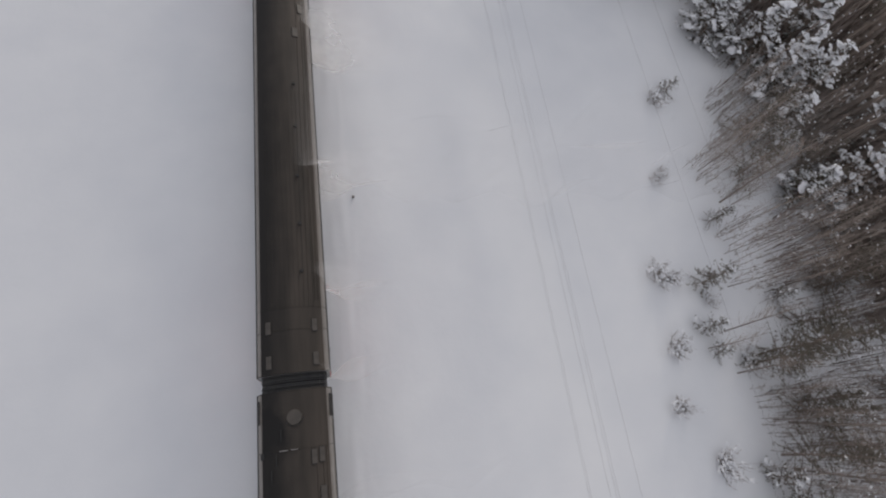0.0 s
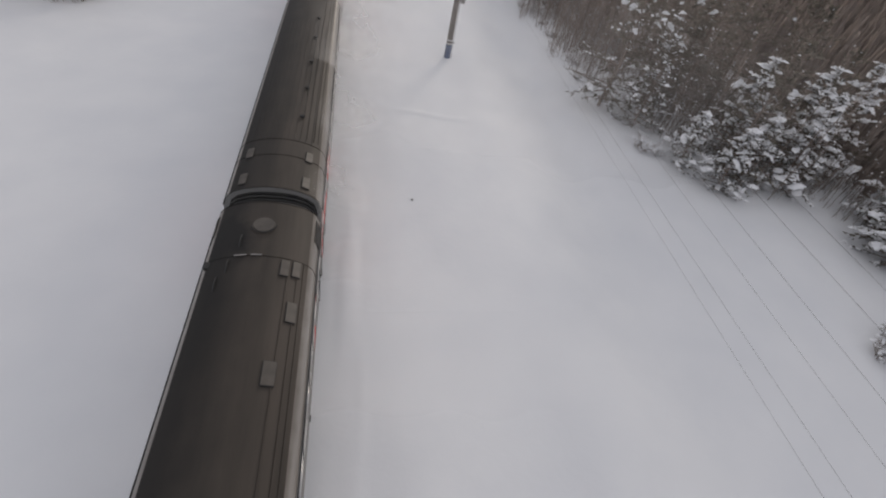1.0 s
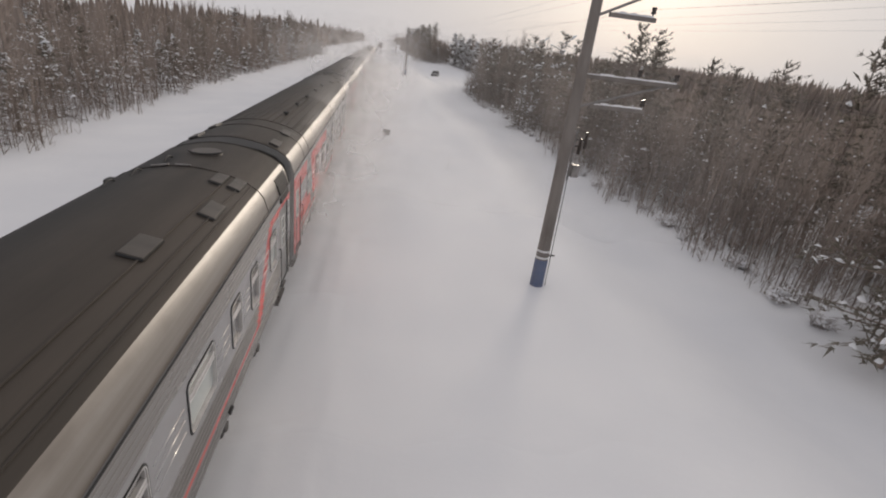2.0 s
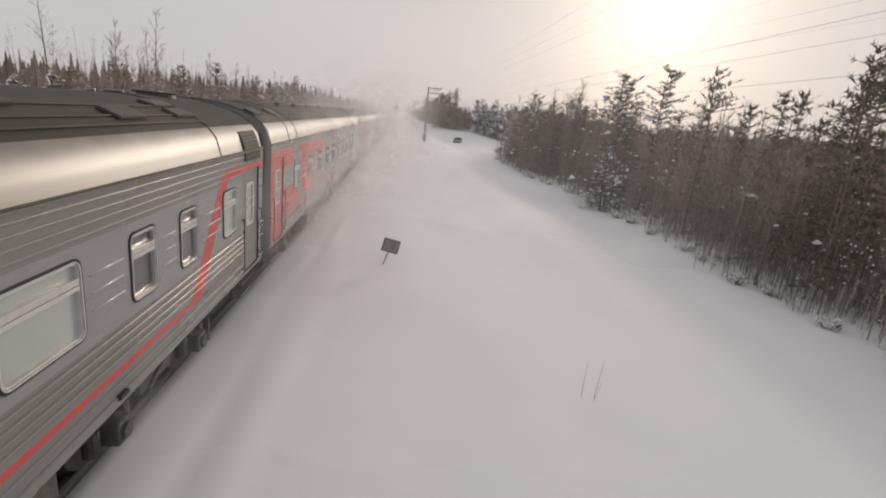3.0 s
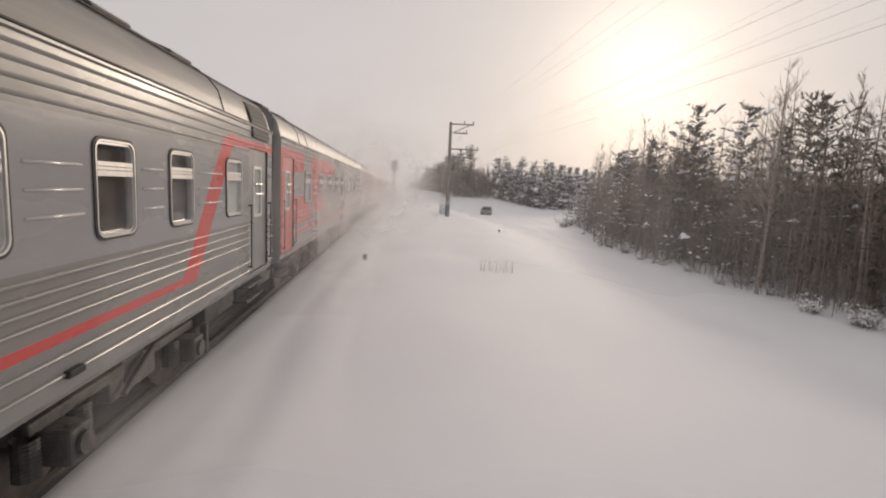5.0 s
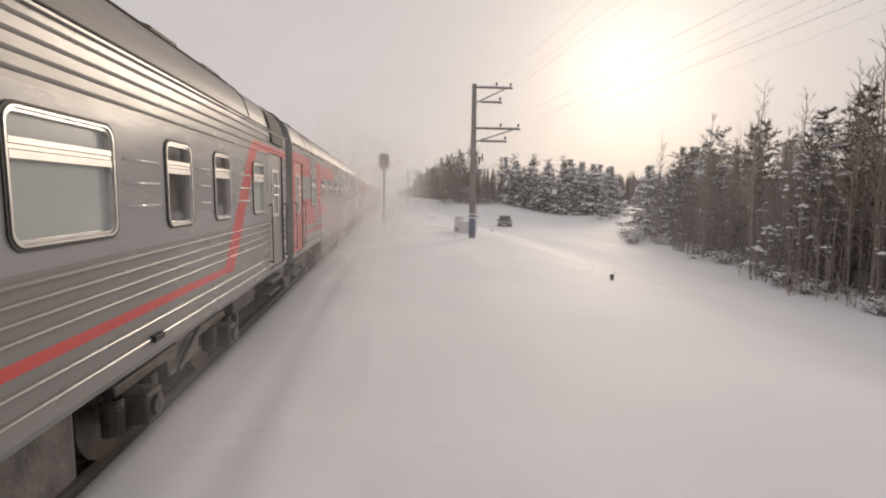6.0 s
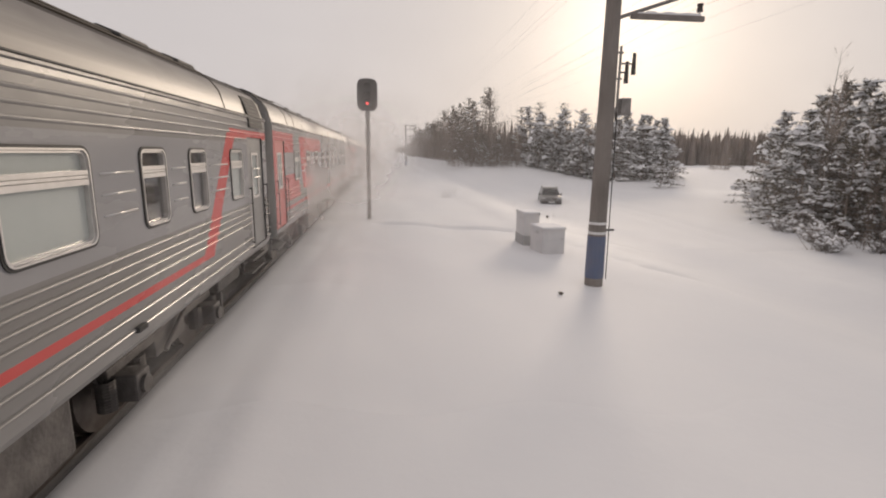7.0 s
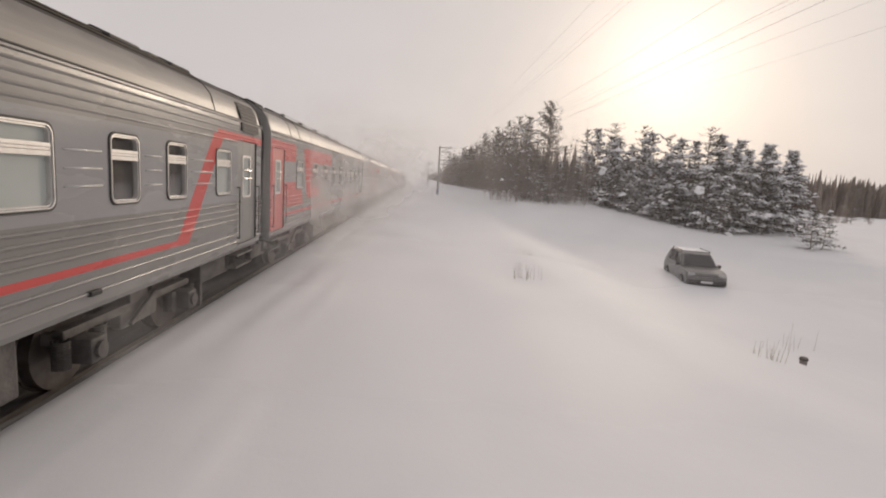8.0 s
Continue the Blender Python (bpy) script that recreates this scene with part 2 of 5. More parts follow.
def roof_paint():
    """Brown sooty roof paint, with a black soot stain by the heater flue and grime down the far half."""
    m = material("sooty_roof_paint", (0.034, 0.029, 0.024), 0.66, colour2=(0.068, 0.056, 0.046), scale=0.9, stretch=(1.8, 0.22, 1.8), bump=0.12, bump_scale=6, spec=0.3)
    t = m.node_tree
    b = t.nodes["Principled BSDF"]
    old = b.inputs["Base Color"].links[0].from_socket
    tc = t.nodes.new("ShaderNodeTexCoord")
    nz = t.nodes.new("ShaderNodeTexNoise")
    nz.inputs["Scale"].default_value, nz.inputs["Detail"].default_value = 1.1, 6.0
    t.links.new(tc.outputs["Object"], nz.inputs["Vector"])
    sep = t.nodes.new("ShaderNodeSeparateXYZ")
    t.links.new(tc.outputs["Object"], sep.inputs[0])

    def mt(op, a, c, d=None):
        n = t.nodes.new("ShaderNodeMath")
        n.operation = op
        for k, v in enumerate((a, c, d)):
            if v is None:
                continue
            if isinstance(v, (int, float)):
                n.inputs[k].default_value = v
            else:
                t.links.new(v, n.inputs[k])
        return n.outputs[0]

    def ramp(v, lo, hi):
        n = t.nodes.new("ShaderNodeMapRange")
        n.inputs["From Min"].default_value, n.inputs["From Max"].default_value = lo, hi
        t.links.new(v, n.inputs["Value"])
        return n.outputs[0]

    x = mt("MULTIPLY_ADD", nz.outputs["Fac"], 0.9, sep.outputs["X"])
    y = mt("MULTIPLY_ADD", nz.outputs["Fac"], 1.6, sep.outputs["Y"])
    flue = mt("MULTIPLY", ramp(x, 0.40, -0.10), mt("MULTIPLY", ramp(y, 9.6, 10.9), ramp(y, 13.0, 12.4)))
    grime = mt("MULTIPLY", ramp(x, 0.75, -0.55), 0.85)
    soot = mt("MAXIMUM", flue, grime)
    mix = t.nodes.new("ShaderNodeMix")
    mix.data_type = "RGBA"
    t.links.new(soot, mix.inputs[0])
    t.links.new(old, mix.inputs[6])
    mix.inputs[7].default_value = (0.013, 0.012, 0.0115, 1)
    t.links.new(mix.outputs[2], b.inputs["Base Color"])
    return m


M["roof"] = roof_paint()


def darken_shoulder_rim(m):
    """Blends the upper rim of the pale shoulder raggedly into a darker brown."""
    t = m.node_tree
    b = t.nodes["Principled BSDF"]
    old = b.inputs["Base Color"].links[0].from_socket
    tc = t.nodes.new("ShaderNodeTexCoord")
    mp = t.nodes.new("ShaderNodeMapping")
    mp.inputs["Scale"].default_value = (1, 0.6, 1)
    nz = t.nodes.new("ShaderNodeTexNoise")
    nz.inputs["Scale"].default_value, nz.inputs["Detail"].default_value = 2.2, 6.0
    t.links.new(tc.outputs["Object"], mp.inputs[0])
    t.links.new(mp.outputs[0], nz.inputs["Vector"])
    sep = t.nodes.new("ShaderNodeSeparateXYZ")
    t.links.new(tc.outputs["Object"], sep.inputs[0])
    add = t.nodes.new("ShaderNodeMath")
    add.operation = "MULTIPLY_ADD"
    t.links.new(nz.outputs["Fac"], add.inputs[0])
    add.inputs[1].default_value = 0.30
    t.links.new(sep.outputs["Z"], add.inputs[2])
    mr = t.nodes.new("ShaderNodeMapRange")
    mr.inputs["From Min"].default_value, mr.inputs["From Max"].default_value = 4.02, 4.17
    mr.inputs["To Max"].default_value = 0.8
    t.links.new(add.outputs[0], mr.inputs["Value"])
    mix = t.nodes.new("ShaderNodeMix")
    mix.data_type = "RGBA"
    t.links.new(mr.outputs[0], mix.inputs[0])
    t.links.new(old, mix.inputs[6])
    mix.inputs[7].default_value = (0.10, 0.08, 0.063, 1)
    t.links.new(mix.outputs[2], b.inputs["Base Color"])


darken_shoulder_rim(M["shoulder"])


# ---- small mesh helpers ----
def part(name, bm, mat, parent=None, label="", smooth=False):
    me = bpy.data.meshes.new(name)
    bm.normal_update()
    bm.to_mesh(me)
    bm.free()
    me.materials.append(M[mat] if isinstance(mat, str) else mat)
    if smooth:
        me.polygons.foreach_set("use_smooth", [True] * len(me.polygons))
    ob = new(name, me)
    if parent:
        ob.parent = parent
    if label:
        tagged(ob, label)
    return ob


def thing(name, label, category, group="", kind="", at=(0, 0, 0), turn=0):
    ob = new(name)
    ob.empty_display_size = 0.2
    ob.matrix_basis = pose(*at, 0, 0, turn)
    return tagged(ob, label, category, group, kind)


def box(bm, x0, x1, y0, y1, z0, z1, bevel=0.0):
    v = [bm.verts.new((x, y, z)) for z in (z0, z1) for y in (y0, y1) for x in (x0, x1)]
    fs = [bm.faces.new([v[i] for i in q]) for q in ((0, 2, 3, 1), (4, 5, 7, 6), (0, 1, 5, 4), (2, 6, 7, 3), (0, 4, 6, 2), (1, 3, 7, 5))]
    if bevel:
        bmesh.ops.bevel(bm, geom=list({e for f in fs for e in f.edges}), offset=bevel, segments=2, affect="EDGES", profile=0.6)
    return bm


def rod(bm, a, b, r0, r1=None, n=6, caps=True):
    a, b = Vector(a), Vector(b)
    r1 = r0 if r1 is None else r1
    ax = (b - a).normalized()
    u = ax.orthogonal().normalized()
    w = ax.cross(u)
    ra, rb = [], []
    for i in range(n):
        c, s = math.cos(2 * math.pi * i / n), math.sin(2 * math.pi * i / n)
        ra.append(bm.verts.new(a + (u * c + w * s) * r0))
        rb.append(bm.verts.new(b + (u * c + w * s) * r1))
    for i in range(n):
        j = (i + 1) % n
        bm.faces.new((ra[i], ra[j], rb[j], rb[i]))
    if caps:
        bm.faces.new(ra[::-1])
        bm.faces.new(rb)
    return bm


def sliver(verts, faces, a, b, width):
    """A twig or needle bunch as one long thin blade from a to b."""
    d = b - a
    side = d.cross(Vector((0.31, -0.87, 0.4)) if abs(d.z) > abs(d.x) else Vector((0.2, 0.3, 0.93))).normalized() * width
    i = len(verts)
    verts.extend([a - side, a + side, b])
    faces.append((i, i + 1, i + 2))


def rounded(w, h, r, n=4):
    """Corner-rounded rectangle, anticlockwise, as (u, v) pairs around the origin."""
    out = []
    for cx, cy, a0 in ((w / 2 - r, h / 2 - r, 0), (-w / 2 + r, h / 2 - r, 90), (-w / 2 + r, -h / 2 + r, 180), (w / 2 - r, -h / 2 + r, 270)):
        for i in range(n + 1):
            a = radians(a0 + 90 * i / n)
            out.append((cx + r * math.cos(a), cy + r * math.sin(a)))
    return out


def ring(bm, outer, inner, place, d0, d1):
    """A flat ring between two loops of equal count, from depth d0 to d1; place(u, v, d) gives the point."""
    n = len(outer)
    lo = [bm.verts.new(place(u, v, d1)) for u, v in outer]
    li = [bm.verts.new(place(u, v, d1)) for u, v in inner]
    bo = [bm.verts.new(place(u, v, d0)) for u, v in outer]
    bi = [bm.verts.new(place(u, v, d0)) for u, v in inner]
    for i in range(n):
        j = (i + 1) % n
        bm.faces.new((lo[i], lo[j], li[j], li[i]))
        bm.faces.new((bo[i], bo[j], lo[j], lo[i]))
        bm.faces.new((li[i], li[j], bi[j], bi[i]))
    return bm


def plate(bm, loop, place, d0, d1):
    top = [bm.verts.new(place(u, v, d1)) for u, v in loop]
    low = [bm.verts.new(place(u, v, d0)) for u, v in loop]
    bm.faces.new(top)
    bm.faces.new(low[::-1])
    n = len(loop)
    for i in range(n):
        j = (i + 1) % n
        bm.faces.new((low[i], low[j], top[j], top[i]))
    return bm


# ---- ground ----
def smooth_step(v):
    v = min(1.0, max(0.0, v))
    return v * v * (3 - 2 * v)


def ground_z(x, y):
    wob = noise.noise((x * 0.05, y * 0.03, 3.1))
    late = smooth_step((y - 58) / 66)
    z = -(0.035 + 0.012 * late) * min(7.8, max(0.0, x - 1.8))
    z -= (1.4 - 0.12 * late) * smooth_step((x - 10.2 - 1.6 * wob) / 7.5)
    z -= 0.45 * smooth_step((-x - 4) / 9)
    if x > 12:
        z += 3.6 * smooth_step((y - 201) / 43) * smooth_step((x - 12) / 8) * (1 - 0.55 * smooth_step((x - 28) / 12))
    near = min(1.0, max(0.0, (abs(x) - 2.2) / 3))
    z += near * (0.16 * noise.noise((x * 0.16, y * 0.07, 0)) + 0.06 * noise.noise((x * 0.5, y * 0.22, 5)) + 0.02 * noise.noise((x * 1.4, y * 0.8, 9)))
    z += 0.05 * math.exp(-((abs(x) - 2.5) / 0.6) ** 2) * (0.6 + 0.8 * noise.noise((x, y * 0.25, 2)))
    # wheel ruts of the snow road in the clearing
    if 14 < x < 45 and 137 < y < 214:
        road = 21.0 + 3.5 * math.sin((y - 148) * 0.042)
        for o in (-0.8, 0.8):
            z -= 0.10 * math.exp(-((x - road - o) / 0.45) ** 2)
    # shallow drift edges and a blown-in trench
    if 32 < y < 41 and 4 < x < 12:
        z += 0.07 * math.exp(-((y - 36.3 - 0.12 * math.sin(x * 1.3)) / 0.22) ** 2) * smooth_step((x - 5.2) / 0.8) * smooth_step((10.2 - x) / 1.2)
    if 153 < y < 168 and 2.5 < x < 17:
        yc = 162.3 if x < 9.6 else max(155.4, 162.3 - 2.4 * (x - 9.6))
        z -= 0.13 * math.exp(-((y - yc - 0.15 * math.sin(x * 1.7)) / 0.34) ** 2) * smooth_step((x - 3.2) / 0.8) * smooth_step((15.0 - x) / 2.5)
    if 1.3 < x < 3.4:
        z -= 0.018 * math.exp(-((x - 2.0 - 0.15 * noise.noise((0.0, y * 0.11, 4.0))) / 0.17) ** 2) * smooth_step((y - 40) / 20)
        z += 0.03 * noise.noise((x * 2.6, y * 0.35, 7.7))
    if abs(x) < 0.95:
        z -= 0.12
    return z


def spaced(stops):
    out = []
    for a, b, step in stops:
        n = max(1, round((b - a) / step))
        out += [a + (b - a) * i / n for i in range(n)]
    return out + [stops[-1][1]]


def build_ground():
    xs = spaced([(-3000, -400, 650), (-400, -80, 40), (-80, -30, 5), (-30, -8, 1.2), (-8, -1.4, 0.6), (-1.4, 4.4, 0.15), (4.4, 16, 0.4), (16, 30, 0.6), (30, 60, 1.2), (60, 120, 6), (120, 400, 40), (400, 3000, 650)])
    ys = spaced([(-1500, -200, 325), (-200, -34, 17), (-34, 34.5, 0.75), (34.5, 38.5, 0.2), (38.5, 155, 0.75), (155, 167, 0.24), (167, 205, 0.75), (205, 310, 3), (310, 600, 24), (600, 4600, 500)])
    verts = [(x, y, ground_z(x, y)) for y in ys for x in xs]
    w = len(xs)
    faces = [(j * w + i, j * w + i + 1, (j + 1) * w + i + 1, (j + 1) * w + i) for j in range(len(ys) - 1) for i in range(w - 1)]
    me = bpy.data.meshes.new("ground")
    me.from_pydata(verts, [], faces)
    me.materials.append(M["snow"])
    me.polygons.foreach_set("use_smooth", [True] * len(me.polygons))
    tagged(new("ground", me), "deep smooth wind-packed snow over the railway embankment", "snow", kind="structure")


build_ground()


def build_rails():
    track = thing("railway_track", "steel rails half buried in snow under the train", "track", kind="structure")
    for x in (-0.76, 0.76):
        bm = bmesh.new()
        box(bm, x - 0.036, x + 0.036, -80, 800, -0.04, 0.0)
        box(bm, x - 0.075, x + 0.075, -80, 800, -0.18, -0.15)
        box(bm, x - 0.012, x + 0.012, -80, 800, -0.15, -0.04)
        part("rail", bm, "wheel", track)


build_rails()


def build_track_bed():
    """The strip under the train: ballast and dirty snow, its dark colour also the train's shade; uneven edge."""
    verts, faces = [], []
    ys = [-80 + 0.8 * k for k in range(1101)]
    for y in ys:
        for u in (-1.0, -0.8, -0.4, 0.0, 0.4, 0.8, 1.0):
            edge = 0.98 + 0.07 * noise.noise((u * 3, y * 0.45, 1.0)) + 0.05 * noise.noise((u * 3, y * 1.7, 2.0))
            verts.append((u * edge, y, -0.075 + 0.035 * noise.noise((u * 4, y * 0.9, 3.0)) - (0.05 if abs(u) == 1.0 else 0.0)))
    for j in range(len(ys) - 1):
        for i in range(6):
            faces.append((j * 7 + i, j * 7 + i + 1, j * 7 + i + 8, j * 7 + i + 7))
    me = bpy.data.meshes.new("track_bed")
    me.from_pydata(verts, [], faces)
    me.materials.append(M["bed"])
    me.polygons.foreach_set("use_smooth", [True] * len(me.polygons))
    tagged(new("track_bed", me), "dirty ballast and snow between the rails, darkened as the train's shade", "track bed", kind="structure")


build_track_bed()


# ---- the train ----
HALF = 12.4          # half the body's length
SIDE = [(1.30, 1.06), (1.47, 1.08), (1.53, 1.16)]       # foot of the side wall, half section as (x, z)
RIBS_LOW = (1.30, 1.44, 1.72, 1.82, 1.92, 2.02)
RIBS_HIGH = (3.18, 3.28, 3.38, 3.48)
ROOF = [(1.535, 3.58), (1.50, 3.70), (1.45, 3.87), (1.33, 4.02), (1.13, 4.155), (0.85, 4.265), (0.55, 4.34), (0.25, 4.385), (0.0, 4.40)]
WIN_LO, WIN_HI = 2.24, 2.97
# windows: middle along the car, width, glass
WINDOWS = [(HALF - 2.05, 0.60, "frost"), (HALF - 3.72, 0.52, "glass"), (HALF - 4.95, 0.52, "glass"), (HALF - 6.59, 0.98, "frost")]
WINDOWS += [(-HALF + 6.9 + 1.85 * k, 0.80, "glass") for k in range(6)]
WINDOWS += [(-HALF + 2.90, 0.80, "frost"), (-HALF + 4.98, 0.78, "glass")]
DOORS = [(HALF - 0.83, 1.06, "door"), (-HALF + 0.70, 1.04, "reddoor")]


def rib_profile():
    pts = list(SIDE)

    def add_rib(z):
        pts.extend([(1.55, z - 0.018), (1.568, z - 0.013), (1.574, z + 0.002), (1.568, z + 0.012), (1.55, z + 0.018)])

    for z in RIBS_LOW:
        add_rib(z)
    return pts


def side_wall(sign, car):
    """One side: ribbed foot, window belt with openings, ribbed cornice."""
    bm = bmesh.new()

    def strip(profile, y0, y1):
        rows = [[bm.verts.new((sign * x, y, z)) for x, z in profile] for y in (y0, y1)]
        for i in range(len(profile) - 1):
            q = (rows[0][i], rows[0][i + 1], rows[1][i + 1], rows[1][i])
            bm.faces.new(q if sign > 0 else q[::-1])

    door_spans = sorted((c - w / 2, c + w / 2) for c, w, _ in DOORS)
    clear = [(-HALF, door_spans[0][0]), (door_spans[0][1], door_spans[1][0]), (door_spans[1][1], HALF)]
    low = rib_profile() + [(1.55, 2.10)]
    for a, b in clear:
        strip(low, a, b)
    high = [(1.55, 3.12)]
    for z in RIBS_HIGH:
        high += [(1.55, z - 0.016), (1.557, z - 0.011), (1.560, z + 0.002), (1.557, z + 0.011), (1.55, z + 0.016)]
    high += [(1.548, 3.545), (1.575, 3.555), (1.575, 3.575), (1.535, 3.58)]
    cut = [p for p in high if p[1] > 3.2]
    for a, b in clear:
        strip(high, a, b)
    for a, b in door_spans:
        strip([(1.55, 3.215)] + cut, a, b)
        strip([(1.30, 1.06), (1.47, 1.08), (1.53, 1.16), (1.55, 1.24)], a, b)
    # belt
    spans = sorted((c - w / 2, c + w / 2) for c, w, _ in WINDOWS)
    for a, b in clear:
        edge = a
        for s, e in spans:
            if a <= s < b:
                strip([(1.55, 2.10), (1.55, 3.12)], edge, s)
                strip([(1.55, 2.10), (1.55, WIN_LO)], s, e)
                strip([(1.55, WIN_HI), (1.55, 3.12)], s, e)
                edge = e
        strip([(1.55, 2.10), (1.55, 3.12)], edge, b)
    wall = part("side_wall", bm, "livery", car)
    # short pressed ribs between the windows, their bright glint put into a paler colour
    for (s0, e0), (s1, e1) in zip(spans, spans[1:]):
        if sign > 0 and s1 - e0 > 0.35 and not any(e0 < d[0] < s1 for d in door_spans):
            for z in (2.42, 2.60, 2.78):
                bm = bmesh.new()
                rod(bm, (1.5495, e0 + 0.16, z), (1.5495, s1 - 0.16, z), 0.012, n=10)
                part("pressed_rib", bm, "rib", wall, smooth=True)
    return wall


def window_unit(sign, c, w, glass, car):
    h = WIN_HI - WIN_LO
    zc = (WIN_HI + WIN_LO) / 2

    def place(u, v, d):
        return (sign * (1.55 + d), c + u, zc + v)

    bm = bmesh.new()
    ring(bm, rounded(w + 0.085, h + 0.085, 0.105), rounded(w + 0.038, h + 0.038, 0.09), place, -0.03, 0.012)
    win = part("window", bm, "gasket", car)
    bm = bmesh.new()
    ring(bm, rounded(w + 0.040, h + 0.040, 0.092), rounded(w + 0.012, h + 0.012, 0.08), place, -0.03, 0.018)
    ring(bm, rounded(w + 0.002, h + 0.002, 0.076), rounded(w - 0.03, h - 0.03, 0.062), place, -0.06, 0.004)
    part("window_frame", bm, "frame", win)
    bm = bmesh.new()
    for z0, z1, d in ((0.10, 0.145, 0.012), (0.15, 0.175, 0.006), (0.18, 0.215, 0.012)):
        box(bm, *sorted((sign * (1.55 - 0.05), sign * (1.55 + d))), c - w / 2 + 0.01, c + w / 2 - 0.01, zc + z0, zc + z1)
    part("window_bar", bm, "frame", win)
    bm = bmesh.new()
    plate(bm, rounded(w - 0.01, h - 0.01, 0.07), place, -0.045, -0.035)
    pane = part("pane", bm, glass, win)
    if glass == "glass":
        pane.visible_shadow = False
        bm = bmesh.new()
        plate(bm, rounded(w + 0.10, h + 0.10, 0.05), place, -0.082, -0.070)
        part("blind", bm, "blind", win, "dark drawn blind behind the glass")
    return win


def door_unit(sign, c, w, mat, car):
    y0, y1 = c - w / 2, c + w / 2
    bm = bmesh.new()
    xo, xi = sign * 1.525, sign * 1.49
    wy0, wy1, wz0, wz1 = c - 0.21, c + 0.21, 2.15, 2.92
    for a, b, z0, z1 in ((y0, wy0, 1.24, 3.215), (wy1, y1, 1.24, 3.215), (wy0, wy1, 1.24, wz0), (wy0, wy1, wz1, 3.215)):
        box(bm, *sorted((xo, xi)), a + 0.002, b - 0.002, z0, z1)
    d = part("door", bm, mat, car)

    def place(u, v, e):
        return (sign * (1.525 + e), c + u, (wz0 + wz1) / 2 + v)

    bm = bmesh.new()
    ring(bm, rounded(0.48, 0.83, 0.06), rounded(0.38, 0.73, 0.05), place, -0.03, 0.01)
    part("window_frame", bm, "frame", d)
    bm = bmesh.new()
    plate(bm, rounded(0.42, 0.77, 0.05), place, -0.03, -0.02)
    part("pane", bm, "frost", d)
    bm = bmesh.new()
    for z in (2.50, 2.66):
        rod(bm, (sign * 1.555, c - 0.22, z), (sign * 1.555, c + 0.22, z), 0.012)
    part("window_guard", bm, "frame", d)
    bm = bmesh.new()
    rod(bm, (sign * 1.53, y0 + 0.1, 2.05), (sign * 1.57, y0 + 0.1, 2.05), 0.012)
    rod(bm, (sign * 1.57, y0 + 0.1, 2.06), (sign * 1.57, y0 + 0.22, 2.05), 0.014)
    part("door_handle", bm, "steel", d)
    for yy in (y0 - 0.04, y1 + 0.04):
        bm = bmesh.new()
        rod(bm, (sign * 1.60, yy, 1.35), (sign * 1.60, yy, 2.35), 0.011)
        for z in (1.37, 2.33):
            rod(bm, (sign * 1.54, yy, z), (sign * 1.60, yy, z), 0.013)
        part("handrail", bm, "rubber", car)
    bm = bmesh.new()
    for k, z in enumerate((0.98, 0.74)):
        box(bm, *sorted((sign * (1.28 - 0.02 * k), sign * (1.52 - 0.03 * k))), y0 + 0.08, y1 - 0.08, z, z + 0.035)
    for yy in (y0 + 0.08, y1 - 0.1):
        box(bm, *sorted((sign * 1.28, sign * 1.34)), yy, yy + 0.02, 0.74, 1.1)
    part("step", bm, "iron", car)


def bogie_unit(yc, car):
    bm = bmesh.new()
    for s in (-1, 1):
        x0, x1 = sorted((s * 0.96, s * 1.10))
        box(bm, x0, x1, yc - 1.50, yc + 1.50, 0.67, 0.78, 0.02)
        box(bm, x0, x1, yc - 0.45, yc + 0.45, 0.46, 0.68, 0.02)
    box(bm, -1.1, 1.1, yc - 0.22, yc + 0.22, 0.55, 0.92, 0.02)
    for yy in (yc - 1.5, yc + 1.42):
        box(bm, -1.05, 1.05, yy, yy + 0.1, 0.6, 0.74)
    b = part("bogie", bm, "iron", car)
    for s in (-1, 1):
        for ya in (yc - 1.2, yc + 1.2):
            bm = bmesh.new()
            box(bm, *sorted((s * 1.0, s * 1.30)), ya - 0.15, ya + 0.15, 0.34, 0.64, 0.03)
            rod(bm, (s * 1.29, ya, 0.49), (s * 1.34, ya, 0.49), 0.10, n=12)
            part("axle_box", bm, "caked", b)
            for o in (-0.32, 0.32):
                bm = bmesh.new()
                rings = [(0.075 if k % 2 else 0.10, 0.36 + 0.0165 * (k + k // 2 % 1)) for k in range(21)]
                loops = [[bm.verts.new((s * 1.08 + r * math.cos(q * 0.698), ya + o + r * math.sin(q * 0.698), z)) for q in range(9)] for r, z in rings]
                for la, lb in zip(loops, loops[1:]):
                    for q in range(9):
                        bm.faces.new((la[q], la[(q + 1) % 9], lb[(q + 1) % 9], lb[q]))
                part("spring", bm, "iron", b)
        bm = bmesh.new()
        rod(bm, (s * 1.17, yc - 0.35, 0.52), (s * 1.17, yc + 0.3, 0.84), 0.032, n=8)
        part("damper", bm, "iron", b)
        bm = bmesh.new()
        box(bm, *sorted((s * 0.95, s * 1.2)), yc + 1.72, yc + 1.80, 0.22, 0.66, 0.02)
        part("mud_flap", bm, "iron", b)
    for ya in (yc - 1.2, yc + 1.2):
        bm = bmesh.new()
        rod(bm, (-1.05, 0, 0), (1.05, 0, 0), 0.085, n=10)
        for s in (-1, 1):
            rod(bm, (s * 0.72, 0, 0), (s * 0.85, 0, 0), 0.475, n=28)
            rod(bm, (s * 0.69, 0, 0), (s * 0.72, 0, 0), 0.505, n=28)
            rod(bm, (s * 0.85, 0, 0), (s * 0.90, 0, 0), 0.17, 0.13, n=14)
        ws = part("wheelset", bm, "wheel", car)
        ws.location = (0, ya, 0.48)


